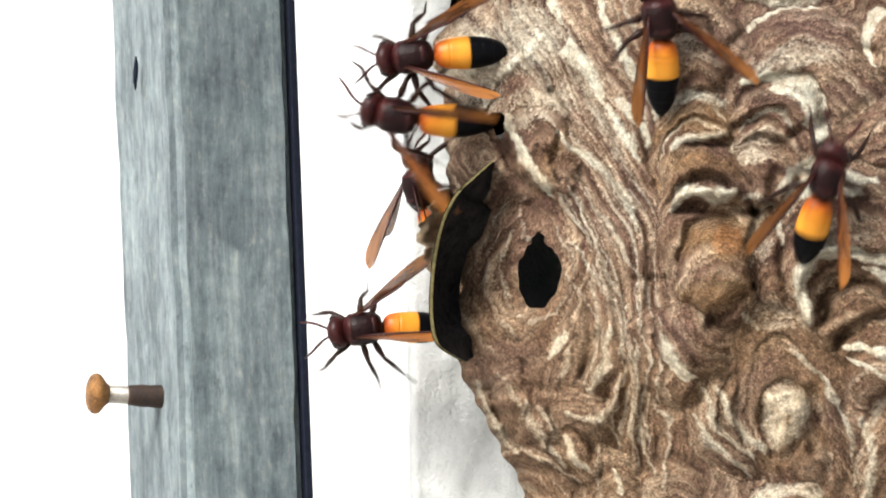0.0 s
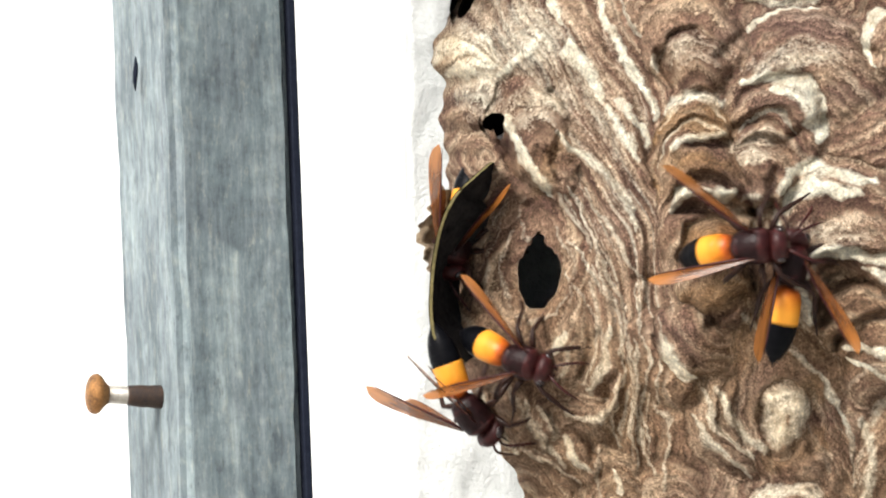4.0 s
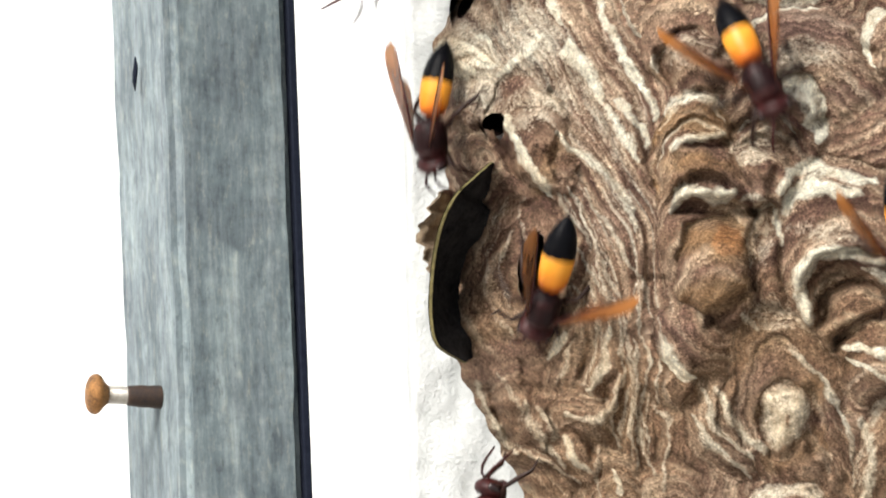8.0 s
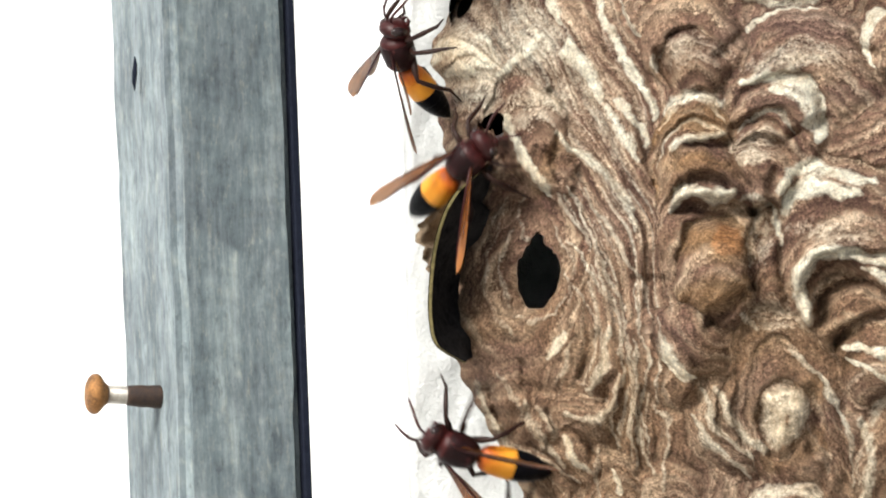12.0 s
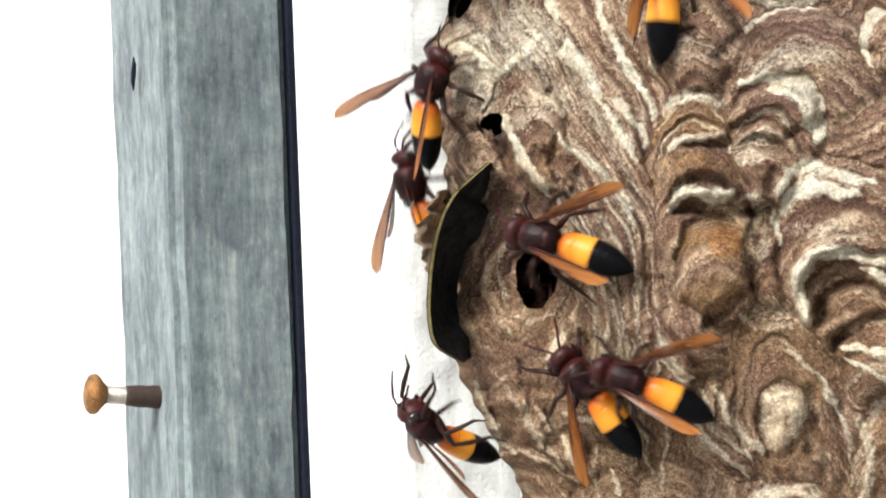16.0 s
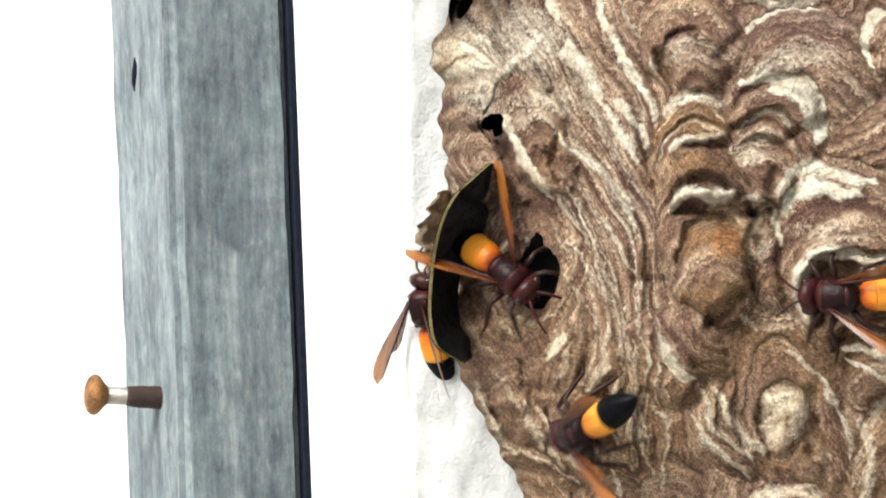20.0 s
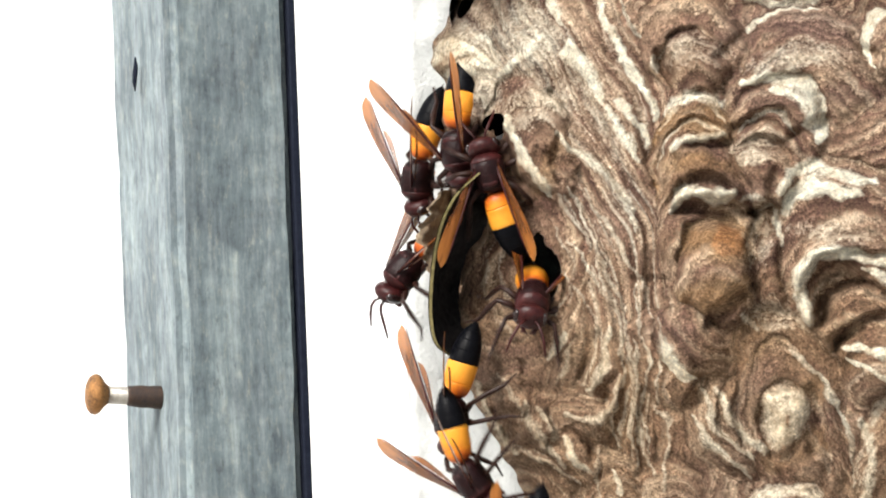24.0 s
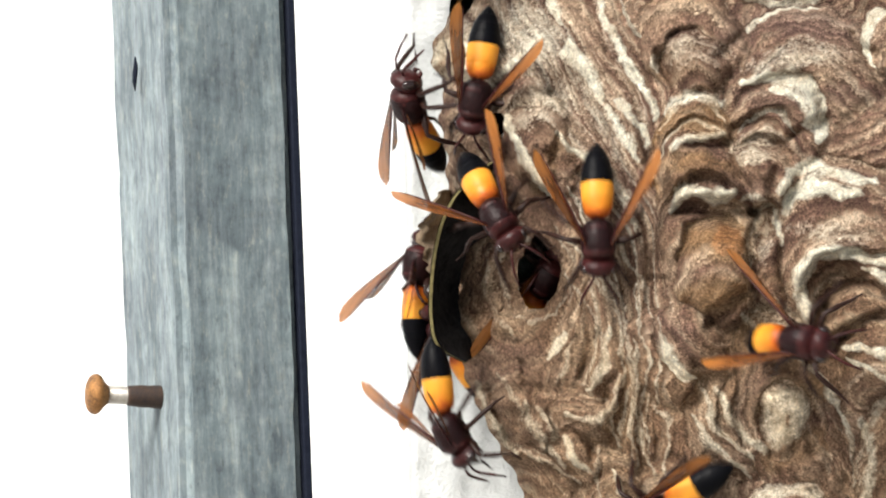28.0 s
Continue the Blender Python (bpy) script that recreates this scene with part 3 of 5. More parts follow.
def nest_face(u, w):
    """Sheet number, band, paleness, ochre and height (mm) of the layered paper at (u, w)."""
    uu, ww = warp(u, w)
    us, ws = u + 6 * np.sin(w / 41 + 1.3) + 4.5 * np.sin(u / 29 + w / 43), w + 5 * np.sin(u / 37 + 0.4)
    # plain small scallops wherever nothing else is
    n = 21
    seeds = np.random.RandomState(5).rand(n * n, 2)
    best, sheet = np.full(u.shape, 9e9), np.zeros(u.shape, int)
    gu, gw = 650 + 130 * np.arange(n), -1000 + 130 * np.arange(n)
    iu, iw = np.clip(((uu - 650) / 130).astype(int), 0, n - 1), np.clip(((ww + 1000) / 130).astype(int), 0, n - 1)
    for a in (-1, 0, 1):
        for b in (-1, 0, 1):
            k = np.clip(iu + a, 0, n - 1) * n + np.clip(iw + b, 0, n - 1)
            d = np.hypot(uu - gu[k // n] - 130 * seeds[k, 0], ww - gw[k % n] - 130 * seeds[k, 1])
            near = d < best
            best, sheet = np.where(near, d, best), np.where(near, k % 9, sheet)
    r = best / 96
    band, high = r * 7, 2.0 * np.clip(1 - r ** 2, 0, 1)
    pale, ochre = np.zeros(u.shape), np.zeros(u.shape)
    number = np.zeros(u.shape, int)
    # the long strands
    steps = np.arange(0, 1000, 100)
    g = [np.interp(ws, steps, np.array(s, float)) for s in STRANDS]
    inside = (us > g[0] - 40) & (us < g[4])
    phase = sum(LANES[i] * np.clip((us - a) / (b - a), -1.2 if i == 0 else 0, 1) for i, (a, b) in enumerate(zip(g, g[1:])))
    lane = sum(np.clip((us - a) / (b - a), 0, 1) for a, b in zip(g, g[1:]))
    band, sheet, number = np.where(inside, phase, band), np.where(inside, 20, sheet), np.where(inside, 1, number)
    high = np.where(inside, 1.3 + 0.8 * np.sin(lane * 6.0 + ws / 160) + 0.5 * np.sin(lane * 17 + ws / 90), high)
    fine_line = np.clip(1.2 - np.abs((phase * 1.0 + 0.25 * np.sin(ws / 53)) % 1.0 - 0.5) / 0.2, 0, 1) * np.clip(0.35 + 0.9 * np.sin(ws / 117 + 2.3 * np.floor(phase)), 0, 1)
    pale = np.where(inside, np.where(ws > 330, 0.42, 0.12) * fine_line + 0.03 + 0.12 * np.sin(lane * 9 + ws / 140), pale)
    # the hollow round the entrance
    hollow = (925, 486, 122, 186, -10)
    r, a = ring(uu, ww, hollow)
    m = r < 1
    band, sheet, number = np.where(m, r * 5.5, band), np.where(m, 23, sheet), np.where(m, 2, number)
    high = np.where(m, 1.0 - 4.0 * np.clip(1 - r ** 2, 0, 1) ** 1.1, high)
    pale = np.where(m, 0, pale)
    for i, (c, bands, tall, crescents, tint) in enumerate(SCALLOPS):
        r, a = ring(uu, ww, c)
        m = r < 1
        fr, fa = ring(uu, ww, foot_of(c))
        band, sheet, number = np.where(m, fr * bands * 1.65, band), np.where(m, 30 + i, sheet), np.where(m, 3 + i, number)
        lip = np.clip((1 - r) / 0.16, 0, 1) ** 0.7
        high = np.where(m, 1.3 * tall * (0.22 + 0.78 * np.clip(1 - r ** 2, 0, 1) ** 0.7) * (0.66 + 0.34 * lip) + 0.5, high)
        p = np.zeros(u.shape)
        for r0, r1, mid, half, *weight in crescents:
            p = np.maximum(p, arc(r, a, r0, r1, mid, half) * (weight[0] if weight else 1.0))
        pale, ochre = np.where(m, p, pale), np.where(m, tint * np.clip(0.55 + 0.6 * np.sin(ww / 17 + uu / 60), 0, 1), ochre)
    for half, lightness, tall, points in RIBBONS:
        off = line_off(uu, ww, half, points)
        pale = np.maximum(pale * np.clip(off / 1.6, 0.4, 1), lightness * np.clip(1.45 - off, 0, 1))
        high = high + tall * np.exp(-(off / 1.3) ** 2)
    for half, deep, points in GROOVES:
        off = line_off(uu, ww, half, points)
        high = high - deep * np.exp(-off ** 2)
    umber = np.zeros(u.shape)
    for kind, strength, oval in SMUDGES:
        r, a = ring(uu, ww, oval)
        soft = strength * np.clip(1.4 - r, 0, 0.8) / 0.8
        if kind == "pale":
            pale = np.maximum(pale, soft)
        elif kind == "umber":
            umber = np.maximum(umber, soft)
        else:
            ochre = np.maximum(ochre, soft)
    # paler high on the strands and by the rim, yellower low on the nest
    pale = pale + 0.26 * np.exp(-((uu - 1030 - 0.35 * (ww - 180)) / 110) ** 2 - ((ww - 160) / 190) ** 2) + 0.15 * np.exp(-((uu - 850) / 75) ** 2 - ((ww - 90) / 160) ** 2)
    ochre = np.maximum(ochre, 0.42 * np.clip((ww - 400) / 200, 0, 1) * np.clip(0.7 + 0.5 * np.sin(ww / 61 + uu / 83), 0, 1))
    # every band ends in a small step
    f = band % 1.0
    high = high + 0.45 * (1 - f) * np.clip(f * 6, 0, 1)
    return sheet, band, pale, ochre, high, number, umber


def face_y(u, w):
    """Depth of the paper at (u, w), for things that sit on it."""
    return round_y(u, w) - 0.001 * nest_face(np.atleast_1d(np.asarray(u, float)), np.atleast_1d(np.asarray(w, float)))[4]


nest = new("hornet_nest")
tagged(nest, "large brown and cream banded paper hornet nest on the white wall", "nest")


def build_nest():
    w = np.concatenate([np.linspace(-649, -80, 40)[:-1], np.linspace(-80, 960, 440), np.linspace(960, 1349, 40)[1:]])
    t = np.concatenate([np.linspace(0, 0.03, 6)[:-1], np.linspace(0.03, 0.86, 520), np.linspace(0.86, 1, 20)[1:]])
    W, T = np.meshgrid(w, t, indexing="ij")
    left = rim_u(W) + 5 * np.sin(W / 19) + 3 * np.sin(W / 7.3 + 1)
    front = NEST_U - (NEST_U - left) * (1 - T ** 2)
    far = NEST_U + (NEST_U - left[:, ::-12]) * (1 - T[:, ::-12] ** 2)
    U = np.concatenate([front, far[:, 1:]], axis=1)
    W = np.repeat(w[:, None], U.shape[1], 1)
    rim = np.clip(np.concatenate([T, T[:, ::-12][:, 1:]], axis=1) / 0.10, 0, 1)
    s = np.clip(1 - np.concatenate([T, T[:, ::-12][:, 1:]], axis=1) ** 2, 0, 1)
    b = BULGE * np.sqrt(np.clip(1 - ((W - 350) / 1000.0) ** 2, 0, 1))
    sheet, band, pale, ochre, high, number, umber = nest_face(U, W)
    for _ in range(2):
        for ax in (0, 1):
            high = (np.roll(high, 2, ax) + 2 * np.roll(high, 1, ax) + 3 * high + 2 * np.roll(high, -1, ax) + np.roll(high, -2, ax)) / 9
    Y = NEST_Y - b * (1 - s ** POWER) ** (1 / POWER) - 0.001 * high * (0.15 + 0.85 * rim)
    k = UNIT * (DIST + Y) / DIST
    co = np.stack([(U - 784) * k, Y, RISE + (441 - W) * k], -1).reshape(-1, 3)
    rows, cols = U.shape
    i = np.arange(rows * cols).reshape(rows, cols)
    quads = np.stack([i[:-1, :-1], i[1:, :-1], i[1:, 1:], i[:-1, 1:]], -1).reshape(-1, 4)
    mu, mw = U.reshape(-1)[quads].mean(1), W.reshape(-1)[quads].mean(1)
    keep = np.ones(len(quads), bool)
    for h in HOLES:
        r, a = ring(mu, mw, h)
        keep &= r > 1 + (h[2] > 30) * (0.03 * np.sin(np.radians(a * 3 + 40)) + 0.025 * np.sin(np.radians(a * 9)) + 0.22 * np.clip(1 - np.abs(a - 98) / 24, 0, 1) - 0.10 * (np.abs(a - 60) < 22) - 0.08 * (np.abs(a - 135) < 20))
    quads = quads[keep]
    num = number.reshape(-1)[quads].max(1)
    names = {0: ("envelope", "small-scalloped brown paper envelope"), 1: ("strand_sheet", "long flowing brown and cream paper strands"),
             2: ("entrance_hollow", "hollow of banded paper round the entrance hole")}
    for n in np.unique(num):
        q = quads[num == n]
        used, inv = np.unique(q, return_inverse=True)
        me = bpy.data.meshes.new("scallop")
        me.vertices.add(len(used))
        me.vertices.foreach_set("co", co[used].astype(np.float32).ravel())
        me.loops.add(q.size)
        me.loops.foreach_set("vertex_index", inv.reshape(-1).astype(np.int32))
        me.polygons.add(len(q))
        me.polygons.foreach_set("loop_start", np.arange(0, q.size, 4, dtype=np.int32))
        me.polygons.foreach_set("use_smooth", np.ones(len(q), bool))
        for key, val in (("band", band), ("pale", pale), ("ochre", ochre), ("umber", umber), ("sheet", sheet.astype(float) * 7.3)):
            me.attributes.new(key, "FLOAT", "POINT").data.foreach_set("value", val.reshape(-1)[used].astype(np.float32))
        me.update(calc_edges=True)
        me.materials.append(PAPER)
        name, label = names.get(int(n), ("scallop", ""))
        ob = new(name, me)
        ob.parent = nest
        if label:
            ob["label"] = label


build_nest()


def bowl(u, w, ru, rw, y, deep, name, lining=CAVITY):
    """The inside of the nest behind a hole, its darkness put into the lining's colour."""
    bm, rings = bmesh.new(), []
    for i in range(12):
        a = i / 11 * math.pi / 2
        f, d = math.cos(a) ** 0.6 if i < 11 else 0.02, math.sin(a)
        rings.append([bm.verts.new(spot(u + ru * f * math.cos(b), w + rw * f * math.sin(b), y + deep * d)) for b in (2 * math.pi * j / 24 for j in range(24))])
    for p, q in zip(rings, rings[1:]):
        for j in range(24):
            bm.faces.new((p[j], p[(j + 1) % 24], q[(j + 1) % 24], q[j]))
    bm.faces.new(rings[-1])
    part(name, bm, lining, nest, "dark inside of the nest")


HOLE_Y = float(np.max(face_y(np.linspace(895, 1015, 13), 484 + 0 * np.linspace(0, 1, 13))))
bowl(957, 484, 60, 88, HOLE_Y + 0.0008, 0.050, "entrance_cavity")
bowl(874, 216, 27, 25, float(face_y(873, 214)[0]) + 0.0022, 0.014, "small_cavity", SHADED_PAPER)


bowl(826, 18, 30, 46, float(face_y(824, 18)[0]) + 0.0024, 0.012, "upper_cavity", SHADED_PAPER)


def glide(f, values):
    """A smooth curve through evenly spaced values."""
    i = min(int(f), len(values) - 2)
    p = [values[max(0, min(len(values) - 1, i + k))] for k in (-1, 0, 1, 2)]
    t = f - i
    return p[1] + 0.5 * t * (p[2] - p[0] + t * (2 * p[0] - 5 * p[1] + 4 * p[2] - p[3] + t * (3 * (p[1] - p[2]) + p[3] - p[0])))


def flap():
    """The hood left of the entrance: a thin curled sheet, seen from its inner side, whose shade is put into the colour.
    """
    bm, rows = bmesh.new(), []
    n, m = 60, 14
    for i in range(n + 1):
        f = 8 * i / n
        bulge = math.sin(math.pi * (0.02 + 0.93 * i / n)) ** 0.5
        ou, ow = glide(f, (872, 840, 808, 786, 772, 765, 765, 778, 826)), glide(f, (286, 314, 346, 390, 446, 508, 566, 612, 642))
        nu, nw = glide(f, (876, 874, 869, 853, 824, 814, 818, 834, 838)), glide(f, (288, 328, 372, 420, 466, 510, 556, 592, 632))
        back = min(float(face_y(nu + 8, nw)[0]), 0.024) + 0.002
        front = back - (0.0005 + 0.0155 * bulge)
        row = []
        for j in range(m + 1):
            f = j / m
            curl = math.sin(f * math.pi / 2)
            row.append(spot(nu + (ou - nu) * curl, nw + (ow - nw) * f, back + (front - back) * f ** 1.3 - 0.0015 * math.sin(f * math.pi)))
        rows.append(row)
    inner = [[bm.verts.new(p) for p in r] for r in rows]
    outer = [[bm.verts.new(p + Vector((-0.0005, 0.0007, 0))) for p in r] for r in rows]
    for g in (inner, outer):
        for p, q in zip(g, g[1:]):
            for j in range(m):
                bm.faces.new((p[j], p[j + 1], q[j + 1], q[j]))
    edge = bmesh.new()
    a = [edge.verts.new(r[-1] + Vector((0.0002, -0.0001, 0))) for r in rows]
    b = [edge.verts.new(r[-1] + Vector((-0.0003, 0.0, 0))) for r in rows]
    c = [edge.verts.new(r[-1] + Vector((-0.0004, 0.0016, 0))) for r in rows]
    for x, y in ((a, b), (b, c)):
        for i in range(n):
            edge.faces.new((x[i], x[i + 1], y[i + 1], y[i]))
    hood = part("entrance_hood", bm, SHADED_PAPER, nest, "inner side of the curled paper hood, shade in its colour")
    part("hood_edge", edge, RIM_PAPER, hood, "thin pale edge of the hood")


flap()


def rag():
    """A torn sheet that sticks out behind the hood."""
    bm, rows = bmesh.new(), []
    for i in range(61):
        f = i / 60
        w = 335 + 170 * f
        e = 800 - 58 * (math.sin(f * math.pi * 0.92 + 0.12) ** 0.8) - 5 * math.sin(f * 17) - 4 * math.sin(f * 37 + 1) - 2 * math.sin(f * 71)
        rows.append([bm.verts.new(spot(e + (800 - e) * j / 10, w, 0.0135 + 0.010 * (j / 10) ** 2 + 0.0005 * math.sin(j * 1.7 + f * 16))) for j in range(11)])
    for p, q in zip(rows, rows[1:]):
        for j in range(10):
            bm.faces.new((p[j], p[j + 1], q[j + 1], q[j]))
    solid = bmesh.ops.solidify(bm, geom=bm.faces[:], thickness=0.0006)
    part("torn_sheet", bm, SCRAP, nest, "torn pale paper sheet behind the hood")


rag()

# ---- hornets: body along x, back towards z, the origin in the middle of the thorax; lengths in mm
MM = 0.001


def lathe(profile, flat=0.9, n=18, arch=0.0):
    """A body of rings along x: (x, radius) in mm, flattened in z and arched downwards to the rear."""
    return tube([(x * MM, 0, -arch * (x * x) * MM) for x, r in profile], [max(r, 0.02) * MM for x, r in profile], n, flat)


def shift(bm, x, y, z):
    bmesh.ops.translate(bm, verts=bm.verts, vec=(x * MM, y * MM, z * MM))
    return bm


def ball(x, y, z, rx, ry, rz, n=12):
    bm = bmesh.new()
    bmesh.ops.create_uvsphere(bm, u_segments=n, v_segments=n - 2, radius=1.0, matrix=Matrix.LocRotScale((x * MM, y * MM, z * MM), None, (rx * MM, ry * MM, rz * MM)))
    return bm


def wing_bm(side):
    """A folded wing: a long narrow blade with a stiff front edge, hinged at the origin, pointing back and out."""
    bm, rows = bmesh.new(), []
    n, m = 22, 5
    for i in range(n + 1):
        f = i / n
        x = -18.5 * f
        wide = (0.55 + 1.75 * math.sin(min(1.0, f * 1.2) * math.pi / 2) ** 1.4) * math.sqrt(max(0.004, 1 - max(0, (f - 0.80) / 0.20) ** 2))
        rows.append([(x, side * (0.45 * math.sin(f * 2.2) + wide * (j / m - 0.25)), 0.35 * math.sin(f * 3) - 0.45 * abs(j / m - 0.3) * math.sin(f * 3)) for j in range(m + 1)])
    for dz in (0.0, -0.07):
        g = [[bm.verts.new((x * MM, y * MM, (z + dz) * MM)) for x, y, z in r] for r in rows]
        for p, q in zip(g, g[1:]):
            for j in range(m):
                bm.faces.new((p[j], p[j + 1], q[j + 1], q[j]))
    return bm


def hind_wing_bm(side):
    """The shorter hind wing, tucked under the fore wing on the side of the body."""
    bm, rows = bmesh.new(), []
    n, m = 16, 4
    for i in range(n + 1):
        f = i / n
        wide = (0.4 + 1.9 * math.sin(min(1.0, f * 1.15) * math.pi / 2) ** 1.2) * math.sqrt(max(0.004, 1 - max(0, (f - 0.72) / 0.28) ** 2))
        rows.append([(-1.5 - 10.0 * f, -side * (0.1 + 0.42 * wide * j / m), -0.35 - 0.25 * math.sin(f * 2.6) - 0.2 * j / m) for j in range(m + 1)])
    for dz in (0.0, -0.05):
        g = [[bm.verts.new((x * MM, y * MM, (z + dz) * MM)) for x, y, z in row] for row in rows]
        for p, q in zip(g, g[1:]):
            for j in range(m):
                bm.faces.new((p[j], p[j + 1], q[j + 1], q[j]))
    return bm


def vein_bm(side):
    return tube([(-18.2 * f * MM, side * (0.45 * math.sin(f * 2.2) - 0.25 * (0.5 + 2.0 * math.sin(f * 2))) * MM, 0.32 * math.sin(f * 3) * MM) for f in (0, 0.2, 0.4, 0.6, 0.8, 0.97)],
                [0.24 * MM, 0.22 * MM, 0.2 * MM, 0.16 * MM, 0.12 * MM, 0.05 * MM], 6)


HIPS = [(1.9, 1.5, -1.9), (0.2, 1.9, -2.1), (-1.6, 1.6, -1.9)]
# knee, ankle and toe of each leg from its hip
REACH = [((2.6, 3.0, 1.0), (4.6, 5.0, -3.8), (6.4, 5.9, -4.8)),
         ((0.2, 3.9, 1.2), (-0.6, 6.9, -3.8), (-0.4, 9.2, -4.8)),
         ((-2.6, 3.4, 1.4), (-6.2, 5.3, -3.6), (-8.6, 6.6, -4.8))]


def leg_bm(i, side):
    k, a, t = (Vector((p[0], p[1] * side, p[2])) * MM for p in REACH[i])
    o = Vector((0, 0, 0))
    mid = (k + a) / 2 + Vector((0, 0, 0.0003))
    return tube([o, o.lerp(k, 0.5) + Vector((0, 0, 0.0002)), k, mid, a, a.lerp(t, 0.5), t], [0.45 * MM, 0.64 * MM, 0.40 * MM, 0.47 * MM, 0.30 * MM, 0.20 * MM, 0.13 * MM], 8)


def hornet_meshes():
    """The meshes that all hornets share."""
    d = {}
    head = lathe([(-1.30, 0.9), (-1.15, 2.2), (-0.6, 2.85), (0.1, 3.0), (0.8, 2.75), (1.4, 2.1), (1.8, 1.3), (1.95, 0.5)], 0.95, 22)
    d["head"] = mesh_of("head", head, CHITIN_HEAD)
    for s in (1, -1):
        d["eye", s] = mesh_of("eye", ball(0.35, s * 2.3, 0.35, 0.95, 0.85, 1.6), EYE_SHELL)
        d["antenna", s] = mesh_of("antenna", tube([Vector(p) * MM for p in ((1.2, s * 0.5, 0.9), (2.2, s * 1.2, 1.9), (3.4, s * 1.9, 1.9), (5.2, s * 2.7, 1.1), (7.4, s * 3.3, 0.0))],
                                                  [0.24 * MM, 0.22 * MM, 0.27 * MM, 0.26 * MM, 0.16 * MM], 7), CHITIN_HEAD)
        d["mandible", s] = mesh_of("mandible", tube([Vector(p) * MM for p in ((1.0, s * 1.1, -1.5), (1.9, s * 0.9, -1.9), (2.3, s * 0.15, -2.0))], [0.5 * MM, 0.4 * MM, 0.1 * MM], 7), CHITIN_HEAD)
        d["wing", s] = mesh_of("wing", wing_bm(s), WING)
        d["hind_wing", s] = mesh_of("hind_wing", hind_wing_bm(s), WING)
        d["vein", s] = mesh_of("vein", vein_bm(s), CHITIN_HEAD)
        for i in range(3):
            d["leg", i, s] = mesh_of("leg", leg_bm(i, s), CHITIN_LEG)
        d["tegula", s] = mesh_of("wing_root", ball(1.2, s * 2.1, 1.5, 0.75, 0.5, 0.4, 8), CHITIN_HEAD)
    d["thorax"] = mesh_of("thorax", lathe([(-3.75, 0.8), (-3.6, 1.7), (-3.0, 2.35), (-2.0, 2.72), (-0.8, 2.95), (0.7, 3.05), (1.9, 2.85), (2.7, 2.3), (3.1, 1.5), (3.2, 0.7)], 1.0, 24), CHITIN_THORAX)
    d["scutellum"] = mesh_of("scutellum", ball(-2.2, 0, 2.2, 0.7, 1.5, 0.5, 12), CHITIN_HEAD)
    d["pronotum"] = mesh_of("pronotum", lathe([(1.75, 2.90), (2.0, 2.88), (2.6, 2.44), (3.1, 1.72), (3.25, 1.2)], 1.0, 24), CHITIN_HEAD)
    d["waist"] = mesh_of("waist", lathe([(-4.6, 0.7), (-4.2, 0.55), (-3.6, 0.6), (-3.2, 0.8)], 0.9, 10), CHITIN_LEG)
    # the abdomen: rust base, orange band in two rings, black rear in four overlapping rings
    def bulk(x):
        return float(np.interp(-x, [4.3, 4.7, 5.2, 6.0, 7.0, 8.5, 10.0, 11.5, 13.0, 14.4, 15.6, 16.6, 17.3, 17.7],
                               [0.7, 1.6, 2.10, 2.42, 2.62, 2.76, 2.82, 2.78, 2.60, 2.26, 1.78, 1.18, 0.62, 0.2]))

    def belly(x0, x1, lip):
        xs = [x0 + (x1 - x0) * f for f in (0, 0.15, 0.35, 0.55, 0.75, 0.92, 1.0)]
        return lathe([(x, bulk(x) + lip * (0.2 + 0.8 * (x - x0) / (x1 - x0))) for x in xs] + [(x1, bulk(x1) - 0.15)], 0.92, 22, 0.006)

    d["abdomen_base"] = mesh_of("abdomen_base", belly(-4.3, -7.0, 0.03), CHITIN_ORANGE)
    d["abdomen_band"] = mesh_of("abdomen_band", belly(-6.9, -10.5, 0.04), CHITIN_ORANGE)
    for i, (x0, x1) in enumerate([(-10.4, -12.6), (-12.5, -14.5), (-14.4, -16.2), (-16.1, -17.7)]):
        d["abdomen_ring", i] = mesh_of("abdomen_ring", belly(x0, x1, 0.05), CHITIN_BLACK)
    d["sting"] = mesh_of("sting", tube([(-17.6 * MM, 0, -1.85 * MM), (-18.3 * MM, 0, -2.05 * MM)], [0.16 * MM, 0.03 * MM], 6), CHITIN_LEG)
    return d


BODY = hornet_meshes()
WING_ROOT = (0.9, 1.9, 2.1)


def wing_pose(side, spread, lift):
    return pose(WING_ROOT[0] * MM, side * WING_ROOT[1] * MM, WING_ROOT[2] * MM, 0, -lift, -side * spread) @ pose(0, 0, 0, side * 35, 0, 0)


